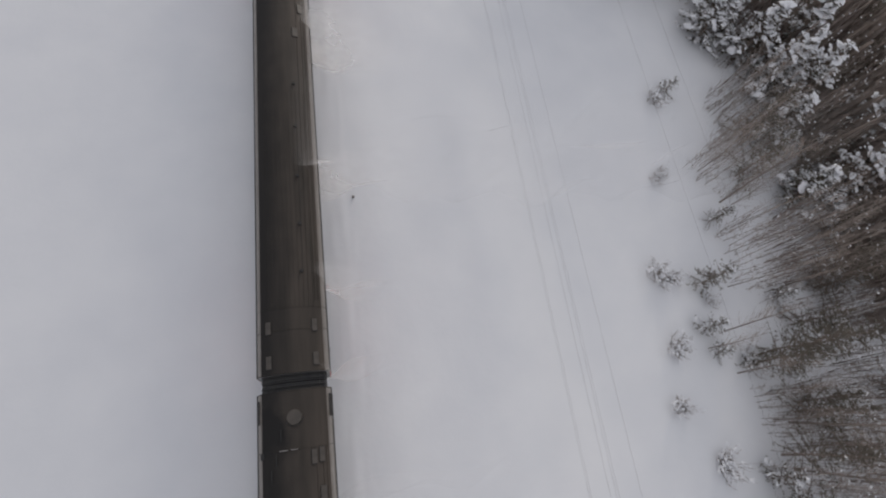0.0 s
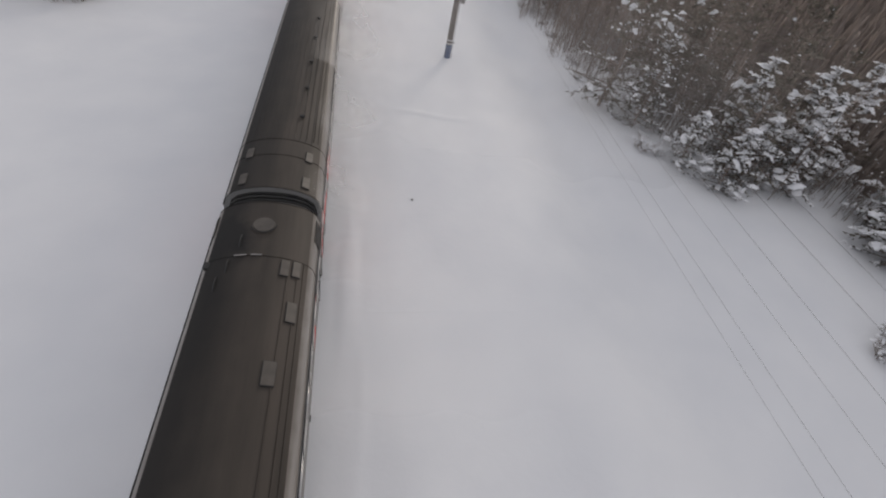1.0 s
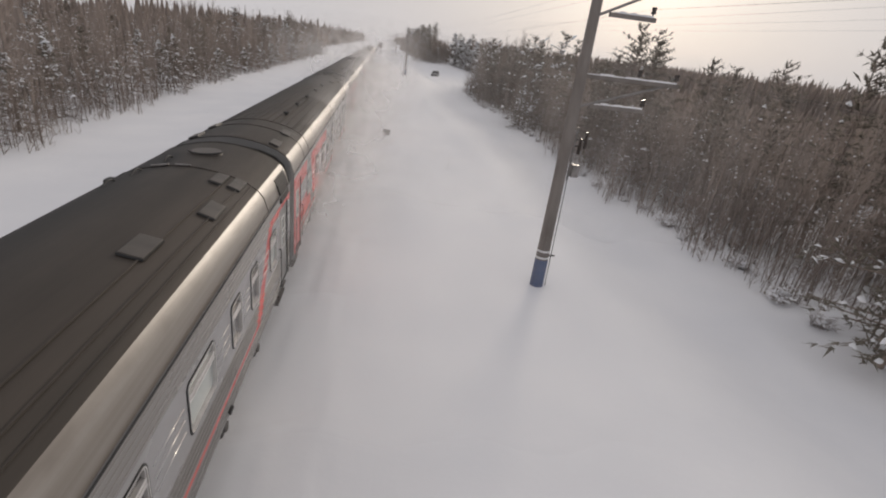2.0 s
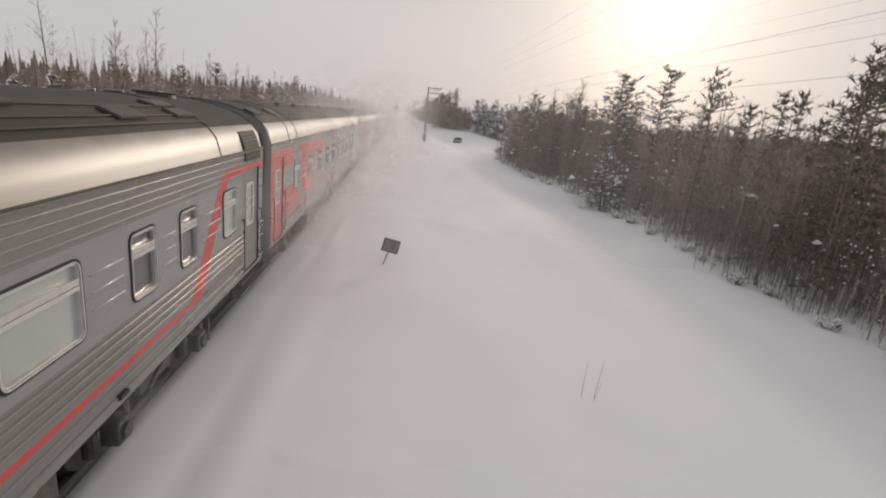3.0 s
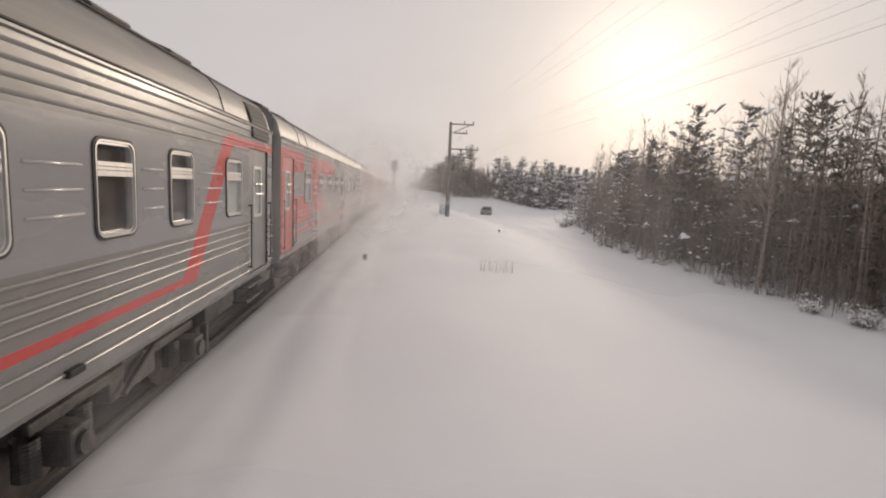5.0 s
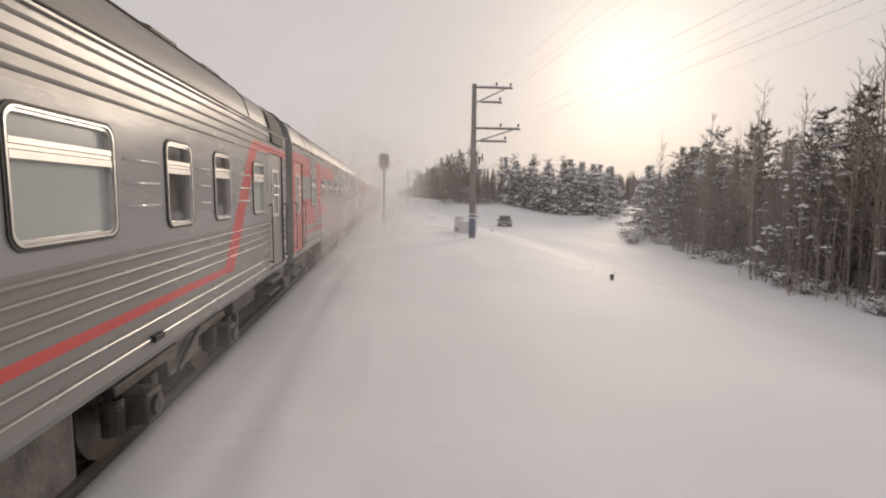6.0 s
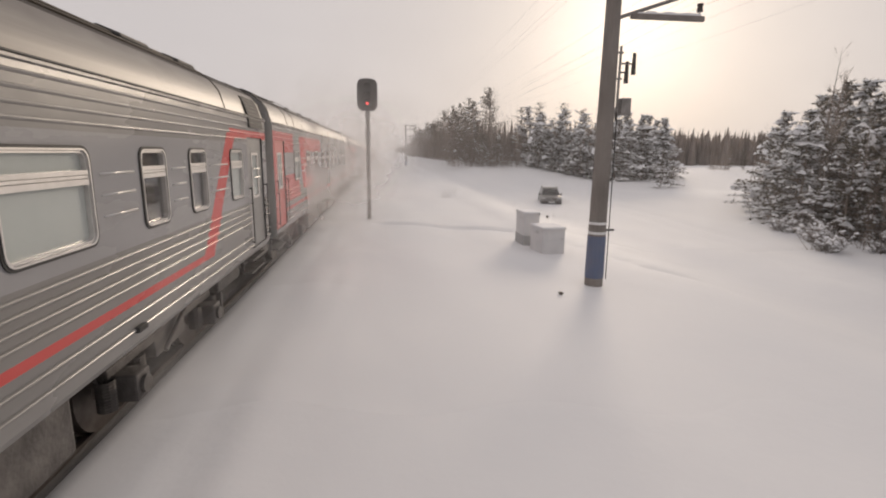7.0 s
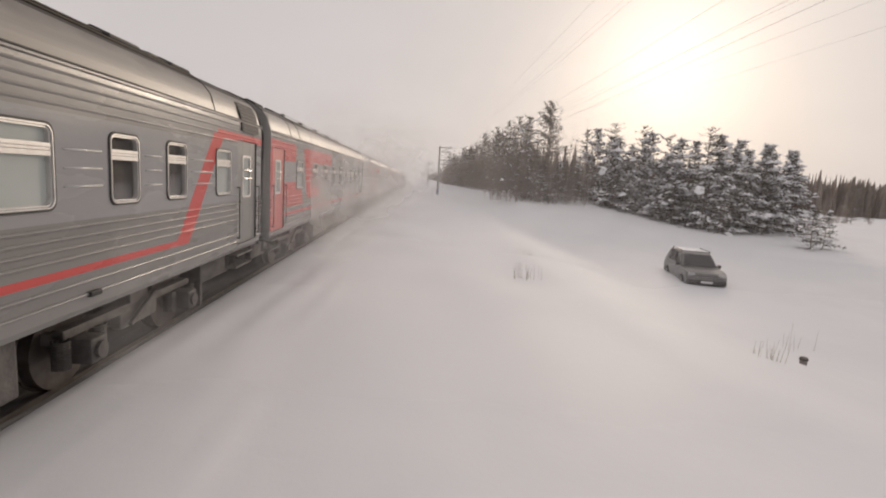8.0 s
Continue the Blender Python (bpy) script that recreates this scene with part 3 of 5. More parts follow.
def build_car():
    car = thing("passenger_car", "grey ribbed railway passenger car with red stripes running on snowy track", "train car", "train cars")
    for s in (1, -1):
        side_wall(s, car)
        for c, w, g in WINDOWS:
            window_unit(s, c, w, g, car)
        for c, w, m in DOORS:
            door_unit(s, c, w, m, car)
    # roof shell
    bm = bmesh.new()
    prof = [(x, z) for x, z in ROOF] + [(-x, z) for x, z in ROOF[-2::-1]]
    top = [p for p in prof if p[1] > 3.95]
    for s in (1, -1):
        sh = bmesh.new()
        side = [p for p in ROOF if p[1] < 4.05]
        lines = [[sh.verts.new((s * x, y, z)) for x, z in side] for y in (-HALF, HALF - 2.36)]
        for i in range(len(side) - 1):
            q = (lines[0][i], lines[0][i + 1], lines[1][i + 1], lines[1][i])
            sh.faces.new(q if s > 0 else q[::-1])
        part("roof_shoulder", sh, "shoulder", car, "streaked roof shoulder with sky sheen put into its pale colour", smooth=True)
        sh = bmesh.new()
        lines = [[sh.verts.new((s * x, y, z)) for x, z in side] for y in (HALF - 2.36, HALF)]
        for i in range(len(side) - 1):
            q = (lines[0][i], lines[0][i + 1], lines[1][i + 1], lines[1][i])
            sh.faces.new(q if s > 0 else q[::-1])
        part("roof_shoulder", sh, "shoulder", car, smooth=True)
    ny = 26
    rows = [[bm.verts.new((x, -HALF + 2 * HALF * j / ny, z)) for x, z in top] for j in range(ny + 1)]
    for j in range(ny):
        for i in range(len(top) - 1):
            bm.faces.new((rows[j][i], rows[j][i + 1], rows[j + 1][i + 1], rows[j + 1][i]))
    part("roof", bm, "roof", car, "dark sooty curved roof", smooth=True)
    # pressed ribs along the rear two thirds of the roof
    def roof_z(x):
        for (xa, za), (xb, zb) in zip(ROOF, ROOF[1:]):
            if xb <= abs(x) <= xa:
                return zb + (za - zb) * (abs(x) - xb) / (xa - xb)
        return 4.40
    bm = bmesh.new()
    for x in (-1.0, -0.8, -0.6, -0.4, -0.2, 0.0, 0.2, 0.4, 0.6, 0.8, 1.0):
        z = roof_z(x)
        box(bm, x - 0.02, x + 0.02, -HALF + 2.9, 2.2, z - 0.02, z + 0.016)
    part("roof_ribs", bm, "roof", car)
    for y in (-HALF + 1.9, -HALF + 2.9, HALF - 2.36, HALF - 0.03, -HALF + 0.03):
        bm = bmesh.new()
        for (xa, za), (xb, zb) in zip(prof, prof[1:]):
            rod(bm, (xa, y, za + 0.004), (xb, y, zb + 0.004), 0.012, n=5)
        part("roof_seam", bm, "roof", car)
    for x, y0 in ((0.83, HALF - 3.0), (1.08, HALF - 3.0), (1.22, HALF - 2.36)):
        bm = bmesh.new()
        rod(bm, (x, -HALF + 3.2, roof_z(x) + 0.012), (x, y0, roof_z(x) + 0.012), 0.016, n=6)
        part("roof_conduit", bm, "roof", car)
    # end walls
    for s in (1, -1):
        bm = bmesh.new()
        loop = [(1.53, 1.08), (1.55, 3.5)] + list(ROOF) + [(-x, z) for x, z in ROOF[-2::-1]] + [(-1.55, 3.5), (-1.53, 1.08)]
        f = [bm.verts.new((x, s * (HALF - 0.01), z)) for x, z in loop]
        bm.faces.new(f if s < 0 else f[::-1])
        g = [bm.verts.new((x, s * (HALF - 0.06), z)) for x, z in loop]
        bm.faces.new(g if s > 0 else g[::-1])
        part("end_wall", bm, "door", car)
    # gangway bellows at both ends
    for s in (1, -1):
        bm = bmesh.new()
        outer = [(1.36, 1.1), (1.40, 3.45), (1.30, 3.80), (1.08, 4.0), (0.7, 4.14), (0.3, 4.20), (-0.3, 4.20), (-0.7, 4.14), (-1.08, 4.0), (-1.30, 3.80), (-1.40, 3.45), (-1.36, 1.1)]
        inner = [(x * 0.62, 1.1 + (z - 1.1) * 0.80) for x, z in outer]
        for k in range(4):
            y0, y1 = s * (HALF - 0.01 + 0.088 * k), s * (HALF + 0.068 + 0.088 * k)
            sh = 1.0 if k % 2 == 0 else 0.985
            a = [bm.verts.new((x * sh, y0, z * sh)) for x, z in outer]
            b = [bm.verts.new((x * sh, y1, z * sh)) for x, z in outer]
            ai = [bm.verts.new((x, y0, z)) for x, z in inner]
            bi = [bm.verts.new((x, y1, z)) for x, z in inner]
            for i in range(len(outer) - 1):
                bm.faces.new((a[i], a[i + 1], b[i + 1], b[i]))
                bm.faces.new((ai[i], bi[i], bi[i + 1], ai[i + 1]))
                bm.faces.new((a[i], ai[i], ai[i + 1], a[i + 1]))
                bm.faces.new((b[i], b[i + 1], bi[i + 1], bi[i]))
        part("gangway_bellows", bm, "rubber", car, "black rubber gangway bellows")
        bm = bmesh.new()
        rod(bm, (0, s * (HALF - 0.4), 1.0), (0, s * (HALF + 0.36), 1.0), 0.13, n=10)
        part("coupler", bm, "iron", car)
        bm = bmesh.new()
        for x in (-0.95, 0.95):
            rod(bm, (x, s * (HALF - 0.1), 1.06), (x, s * (HALF + 0.25), 1.06), 0.09, n=10)
            rod(bm, (x, s * (HALF + 0.25), 1.06), (x, s * (HALF + 0.32), 1.06), 0.24, n=16)
            part("buffer", bm, "iron", car)
            bm = bmesh.new()
        bm.free()
    # floor and skirting
    bm = bmesh.new()
    box(bm, -1.30, 1.30, -HALF + 0.02, HALF - 0.02, 1.02, 1.12)
    part("floor_pan", bm, "iron", car)
    # added box that stops daylight from passing beneath the car
    bm = bmesh.new()
    box(bm, -0.60, 0.60, -HALF + 0.3, HALF - 0.3, 0.30, 1.02)
    part("centre_sill", bm, "iron", car)
    # unseen inner walls, added so the far windows' light doesn't show through
    bm = bmesh.new()
    box(bm, -0.04, 0.0, -HALF + 1.3, HALF - 1.3, 1.13, 4.1)
    for y in (-HALF + 1.3, -6.2, -3.0, 0.2, 3.4, HALF - 5.3, HALF - 1.9):
        box(bm, -1.5, 1.5, y, y + 0.03, 1.13, 3.6)
    part("partition", bm, "seat", car)
    for y0, y1, x0, x1, z0 in ((-6.2, -3.4, 0.62, 1.30, 0.36), (-3.2, -0.5, 0.62, 1.26, 0.42), (-0.3, 2.6, 0.62, 1.31, 0.34), (2.8, 6.2, 0.62, 1.24, 0.40), (10.7, 12.0, 0.62, 1.0, 0.5), (-12.0, -10.7, 0.62, 1.0, 0.5)):
        for s in (-1, 1):
            bm = bmesh.new()
            box(bm, *sorted((s * x0, s * x1)), y0, y1, z0, 1.04, 0.03)
            part("equipment_box", bm, "iron", car)
    for yc in (8.5, -8.5):
        bogie_unit(yc, car)
    bm = bmesh.new()
    box(bm, 1.531, 1.60, HALF - 5.68, HALF - 5.50, 1.27, 1.325, 0.010)
    part("side_lamp", bm, "gasket", car)
    # louvred vent at the front end's shoulder
    for s in (1, -1):
        v = bmesh.new()
        pts = [(1.585, 3.40), (1.565, 3.60), (1.51, 3.78), (1.44, 3.92)]
        y0, y1 = HALF - 1.22, HALF - 0.28
        for (xa, za), (xb, zb) in zip(pts, pts[1:]):
            q = [v.verts.new((s * x, y, z)) for x, y, z in ((xa, y0, za), (xb, y0, zb), (xb, y1, zb), (xa, y1, za))]
            v.faces.new(q)
            q2 = [v.verts.new((s * (x - 0.05), y, z)) for x, y, z in ((xa, y0, za), (xb, y0, zb), (xb, y1, zb), (xa, y1, za))]
            v.faces.new(q2)
            for yy in (y0, y1):
                v.faces.new([v.verts.new((s * x, yy, z)) for x, z in ((xa, za), (xb, zb), (xb - 0.05, zb), (xa - 0.05, za))])
        vent = part("shoulder_vent", v, "rubber", car, "dark louvred ventilation grille")
        bm = bmesh.new()
        for k in range(9):
            f = k / 8
            i = min(2, int(f * 3))
            g = f * 3 - i
            x = pts[i][0] + (pts[i + 1][0] - pts[i][0]) * g
            z = pts[i][1] + (pts[i + 1][1] - pts[i][1]) * g
            box(bm, *sorted((s * x, s * (x + 0.008))), y0 + 0.05, y1 - 0.05, z - 0.008, z + 0.008)
        part("louvre", bm, "iron", vent)
    for s in (1, -1):
        bm = bmesh.new()
        rod(bm, (s * 1.572, -HALF + 0.02, 3.590), (s * 1.572, HALF - 0.02, 3.590), 0.013, n=6)
        part("gutter", bm, "gasket", car, "thin black rain gutter")
    # roof hatches
    def hatch(x, y, w, l):
        slope = math.degrees(math.atan2(roof_z(x + 0.05) - roof_z(x - 0.05), 0.10))
        bm = bmesh.new()
        box(bm, -w / 2, w / 2, -l / 2, l / 2, -0.04, 0.05, 0.015)
        h = part("roof_hatch", bm, "hatch", car)
        h.matrix_basis = pose(x, y, roof_z(x), 0, -slope, 0)
        for yy in (-l / 2, l / 2):
            bm = bmesh.new()
            rod(bm, (-w / 2, yy, 0.02), (w / 2, yy, 0.02), 0.020, n=5)
            part("hatch_seal", bm, "gasket", h)
        for xx in (-w / 2, w / 2):
            bm = bmesh.new()
            rod(bm, (xx, -l / 2, 0.02), (xx, l / 2, 0.02), 0.014, n=5)
            part("hatch_seal", bm, "gasket", h)

    hatch(0.73, HALF - 2.74, 0.22, 0.56)
    hatch(1.03, HALF - 2.70, 0.22, 0.56)
    hatch(1.03, HALF - 4.20, 0.26, 0.62)
    hatch(0.73, HALF - 6.02, 0.30, 0.62)
    for y in (2.05, 0.55):
        hatch(0.98, -HALF + y, 0.24, 0.55)
        hatch(-0.98, -HALF + y, 0.24, 0.55)
    bm = bmesh.new()
    rod(bm, (0.0, HALF - 1.11, 4.35), (0.0, HALF - 1.11, 4.435), 0.33, 0.30, n=24)
    part("round_vent", bm, "hatch", car, "round flat roof ventilator cover")
    bm = bmesh.new()
    for k in range(10):
        a = math.pi * (1.1 + 0.8 * k / 9)
        b = math.pi * (1.1 + 0.8 * (k + 1) / 9)
        rod(bm, (0.36 * math.cos(a), HALF - 1.11 + 0.36 * math.sin(a), 4.45), (0.36 * math.cos(b), HALF - 1.11 + 0.36 * math.sin(b), 4.45), 0.018, n=5)
    part("vent_rail", bm, "gasket", car)
    # pipes and boxes on the far shoulder near the front end
    bm = bmesh.new()
    box(bm, -1.40, -1.24, HALF - 2.62, HALF - 2.36, 3.86, 4.08, 0.04)
    part("roof_unit", bm, "rubber", car, "soot-black roof ventilation unit")
    for x, y in ((-0.55, HALF - 1.75), (-0.75, HALF - 2.7), (-0.95, HALF - 3.3)):
        bm = bmesh.new()
        n = 7
        pts = [(x, y - 0.26 + 0.52 * k / n, roof_z(x) - 0.02 + 0.085 * math.sin(math.pi * k / n)) for k in range(n + 1)]
        for a, c in zip(pts, pts[1:]):
            rod(bm, a, c, 0.018, n=6)
        part("roof_handrail", bm, "gasket", car)
    bm = bmesh.new()
    for x0, x1 in ((-0.62, -0.30), (-0.18, 0.10)):
        rod(bm, (x0, HALF - 2.362, roof_z(x0) + 0.035), (x1, HALF - 2.362, roof_z(x1) + 0.035), 0.022, n=6)
    part("seam_clamp", bm, "steel", car)
    for y in (-HALF + 4.6, -HALF + 7.0, -HALF + 9.6, -HALF + 12.5, -HALF + 15.2):
        bm = bmesh.new()
        rod(bm, (0.55, y, 4.25), (0.55, y, 4.40), 0.05, n=8)
        rod(bm, (0.55, y, 4.40), (0.55, y, 4.46), 0.10, 0.08, n=10)
        part("roof_ventilator", bm, "rubber", car)
    bm = bmesh.new()
    rod(bm, (0.62, -HALF + 4.6, 4.44), (0.62, -HALF + 15.2, 4.44), 0.010, n=5)
    part("roof_cable", bm, "gasket", car)
    return car


first = build_car()
CARS = [(first, -12.7)]
for k in range(6):
    CARS.append((copy_thing(first, pose(0, 12.8 + 25.5 * k, 0)), 12.8 + 25.5 * k))
first.matrix_basis = pose(0, -12.7, 0)


# ---- line poles, wires, signal, cabinets ----
def build_pole():
    p = thing("line_pole", "tall weathered concrete line pole with two bracket arms standing in snow", "utility pole", "line poles")
    bm = bmesh.new()
    rod(bm, (0, 0, -0.6), (0, 0, 10.15), 0.235, 0.15, n=14)
    part("shaft", bm, "concrete", p, smooth=False)
    bm = bmesh.new()
    rod(bm, (0, 0, 0.05), (0, 0, 1.15), 0.240, 0.232, n=14, caps=False)
    part("painted_band", bm, "blue", p, "faded blue painted band")
    for z in (1.2, 1.45):
        bm = bmesh.new()
        rod(bm, (0, 0, z), (0, 0, z + 0.07), 0.236, 0.235, n=14, caps=False)
        part("white_stripe", bm, "white", p)
    for z, lo, a, b in ((9.95, 9.0, 2.6, 1.9), (7.27, 6.42, 3.2, 2.3)):
        bm = bmesh.new()
        box(bm, 0.12, a, -0.05, 0.05, z - 0.06, z + 0.06, 0.01)
        part("crossarm", bm, "concrete", p)
        bm = bmesh.new()
        rod(bm, (0.14, 0, lo - 0.05), (a - 0.5, 0, z - 0.05), 0.045, n=6)
        part("brace", bm, "steel", p)
        bm = bmesh.new()
        box(bm, 0.45, b, -0.05, 0.05, lo - 0.06, lo + 0.06, 0.01)
        part("lower_crossarm", bm, "concrete", p)
        bm = bmesh.new()
        for x0, x1, zz in ((0.2, a - 0.1, z), (0.6, b - 0.1, lo)):
            n = 7
            for k in range(n):
                xm = x0 + (x1 - x0) * (k + 0.5) / n
                box(bm, xm - (x1 - x0) / n / 2, xm + (x1 - x0) / n / 2, -0.045, 0.045, zz + 0.06, zz + 0.085 + 0.035 * abs(math.sin(k * 1.7)))
        part("snow_cap", bm, "load", p)
        for x, zz in ((a * 0.58, z), (a - 0.12, z), (b - 0.12, lo)):
            bm = bmesh.new()
            rod(bm, (x, 0, zz + 0.06), (x, 0, zz + 0.16), 0.018, n=6)
            rod(bm, (x, 0, zz + 0.16), (x, 0, zz + 0.24), 0.075, 0.065, n=10)
            rod(bm, (x, 0, zz + 0.24), (x, 0, zz + 0.34), 0.055, 0.075, n=10)
            part("insulator", bm, "porcelain", p)
    # cable fittings under the arms
    bm = bmesh.new()
    rod(bm, (0.27, 0, 4.0), (0.27, 0, 5.75), 0.03, n=6)
    for z in (4.3, 5.0, 5.6):
        rod(bm, (0.1, 0, z), (0.34, 0, z), 0.025, n=6)
    part("bracket", bm, "steel", p)
    for x, z in ((0.45, 5.15), (0.62, 5.35)):
        bm = bmesh.new()
        rod(bm, (x, 0, z - 0.25), (x, 0, z + 0.25), 0.06, 0.04, n=8)
        rod(bm, (0.25, 0, z), (x, 0, z), 0.02, n=6)
        part("cable_terminal", bm, "porcelain", p)
    bm = bmesh.new()
    box(bm, 0.33, 0.58, -0.12, 0.12, 4.15, 4.55, 0.02)
    part("junction_box", bm, "steel", p)
    bm = bmesh.new()
    rod(bm, (0.30, -0.05, 0.0), (0.26, -0.05, 4.2), 0.014, n=5)
    rod(bm, (0.18, -0.05, 1.3), (0.42, -0.05, 1.3), 0.03, n=6)
    part("earth_cable", bm, "gasket", p)
    return p


POLE_Y = [-61.0, 46.0, 153.0, 268.0, 375.0, 482.0, 589.0]
POLE_X = [9.6, 9.65, 9.36, 9.7, 9.9, 9.9, 9.9]
POLE_Z = [-0.45, -0.45, -0.2, -0.3, -0.3, -0.3, -0.3]
pole = build_pole()
for x, y, z in zip(POLE_X[1:], POLE_Y[1:], POLE_Z[1:]):
    copy_thing(pole, pose(x, y, z, 0.4, -0.3, 0))
pole.matrix_basis = pose(POLE_X[0], POLE_Y[0], POLE_Z[0])


def wire(points, sag, label):
    cu = bpy.data.curves.new("line_wire", "CURVE")
    cu.dimensions, cu.bevel_depth, cu.bevel_resolution = "3D", 0.0031, 1
    for a, b in zip(points, points[1:]):
        s = cu.splines.new("POLY")
        n = 14
        s.points.add(n)
        for i in range(n + 1):
            f = i / n
            p = Vector(a).lerp(Vector(b), f)
            s.points[i].co = (p.x, p.y, p.z - sag * 4 * f * (1 - f), 1)
    cu.materials.append(M["wire"])
    tagged(new("line_wire", cu), label, "wire", "overhead wires", kind="structure")


for z, a, b, lo in ((9.95, 2.6, 1.9, 9.0), (7.27, 3.2, 2.3, 6.42)):
    for x, zz in ((a * 0.58, z), (a - 0.12, z), (b - 0.12, lo)):
        wire([(px + x, py, pz + zz + 0.30) for px, py, pz in zip(POLE_X, POLE_Y, POLE_Z)], 0.7, "thin dark overhead wire strung between the line poles")
for x in (17.6, 19.8, 22.4):
    wire([(x, y, 10.6) for y in (-180, -40, 100, 240, 380, 520)], 1.0, "thin dark power wire over the forest edge")


def build_signal():
    s = thing("railway_signal", "black railway signal on a grey mast showing a small red light", "signal", at=(3.25, 163.7, -0.22))
    s.scale = (1.13, 1.13, 1.05)
    bm = bmesh.new()
    rod(bm, (0, 0, -0.5), (0, 0, 4.85), 0.085, 0.075, n=12)
    part("mast", bm, "concrete", s)
    bm = bmesh.new()
    rod(bm, (0, 0, 4.45), (0, 0, 4.7), 0.1, 0.1, n=12)
    rod(bm, (0, 0, 3.6), (0, 0, 3.95), 0.1, 0.1, n=12)
    part("mast_clamp", bm, "steel", s)
    for z in (3.45, 3.75, 4.05):
        bm = bmesh.new()
        rod(bm, (-0.1, -0.09, z), (0.1, -0.09, z), 0.03, n=6)
        part("cable_clip", bm, "steel", s)

    def place(u, v, d):
        return (u, -0.14 - d, 5.38 + v)

    bm = bmesh.new()
    plate(bm, rounded(0.78, 1.30, 0.26, 6), place, 0.0, 0.03)
    part("background_plate", bm, "dark", s, "rounded black signal background plate")
    bm = bmesh.new()
    box(bm, -0.18, 0.18, -0.13, 0.12, 4.93, 5.83, 0.04)
    part("lamp_housing", bm, "dark", s)
    for k, z in enumerate((5.68, 5.36, 5.04)):
        bm = bmesh.new()
        n = 14
        outer, back_row = [], []
        for i in range(n + 1):
            a = math.pi * i / n
            outer.append(bm.verts.new((0.13 * math.cos(a), -0.42, z + 0.13 * math.sin(a))))
            back_row.append(bm.verts.new((0.13 * math.cos(a), -0.17, z + 0.13 * math.sin(a))))
        for i in range(n):
            bm.faces.new((outer[i], outer[i + 1], back_row[i + 1], back_row[i]))
        hood = part("hood", bm, "dark", s)
        bm = bmesh.new()
        rod(bm, (0, -0.165, z), (0, -0.19, z), 0.10 if k < 2 else 0.05, n=16)
        part("lens", bm, "redlamp" if k == 2 else "dark", hood)
    bm = bmesh.new()
    rod(bm, (0, 0, -0.2), (0, 0, 0.10), 0.30, 0.11, n=14)
    part("snow_mound", bm, "load", s)


build_signal()


def build_cabinet(x, y, w, d, h, two_tone, label, lean=0):
    c = thing("relay_cabinet", label, "cabinet", "trackside cabinets", at=(x, y, -0.55), turn=lean)
    bm = bmesh.new()
    box(bm, 0, w, 0, d, 0.0, h, 0.015)
    body = part("body", bm, "cabinet", c)
    if two_tone:
        bm = bmesh.new()
        box(bm, -0.012, w + 0.012, -0.012, d + 0.012, -0.3, h * 0.42, 0.01)
        part("plinth", bm, "cabinet2", c, "grey lower half")
    bm = bmesh.new()
    box(bm, -0.035, w + 0.035, -0.035, d + 0.035, h + 0.001, h + 0.035, 0.01)
    part("lid", bm, "cabinet", c)
    bm = bmesh.new()
    box(bm, -0.02, w + 0.02, -0.02, d + 0.02, h + 0.036, h + 0.09, 0.03)
    part("snow_cap", bm, "load", c)
    bm = bmesh.new()
    box(bm, 0.05, w - 0.05, -0.016, -0.002, h * 0.45, h - 0.06, 0.004)
    part("door", bm, "cabinet", c)
    for k in range(3):
        bm = bmesh.new()
        box(bm, -0.010, -0.002, d * 0.30, d * 0.52, h * 0.90 - k * 0.032, h * 0.90 - k * 0.032 + 0.014)
        part("vent_slot", bm, "cabinet2", c)
    bm = bmesh.new()
    rod(bm, (w - 0.12, -0.02, h * 0.7), (w - 0.12, -0.06, h * 0.7), 0.02, n=8)
    part("handle", bm, "steel", c)
    return c


build_cabinet(9.02, 158.38, 0.58, 1.08, 1.36, True, "two-tone grey steel relay cabinet sunk in snow")
build_cabinet(9.2, 156.8, 0.82, 1.08, 1.03, False, "low pale grey steel relay cabinet half buried in snow", 4)


def build_sign():
    s = thing("trackside_sign", "small square grey plate on a thin leaning post in the snow", "sign", at=(4.08, 68.8, -0.2))
    s.matrix_basis = pose(4.08, 68.8, -0.2, 0, 13, 0)
    bm = bmesh.new()
    rod(bm, (0, 0, -0.3), (0.10, 0, 1.05), 0.022, n=6)
    part("post", bm, "steel", s)
    bm = bmesh.new()
    box(bm, -0.16, 0.34, -0.02, 0.0, 0.62, 1.02, 0.01)
    plate_ob = part("plate", bm, "steel", s)
    plate_ob.rotation_euler = (0, 0, radians(4))
    bm = bmesh.new()
    for x0, x1, z0, z1 in ((-0.17, 0.35, 0.61, 0.635), (-0.17, 0.35, 1.005, 1.03), (-0.17, -0.145, 0.61, 1.03), (0.325, 0.35, 0.61, 1.03)):
        box(bm, x0, x1, -0.028, 0.004, z0, z1)
    part("rim", bm, "dark", plate_ob)


build_sign()


def build_stake(x, y, h, w, label):
    s = thing("marker_post", label, "post", "marker posts", at=(x, y, ground_z(x, y)))
    bm = bmesh.new()
    box(bm, -w / 2, w / 2, -w / 2, w / 2, -0.3, h, 0.015)
    part("stub", bm, "concrete", s)
    bm = bmesh.new()
    box(bm, -w / 2 - 0.01, w / 2 + 0.01, -w / 2 - 0.01, w / 2 + 0.01, h * 0.55, h * 0.8)
    part("band", bm, "dark", s)


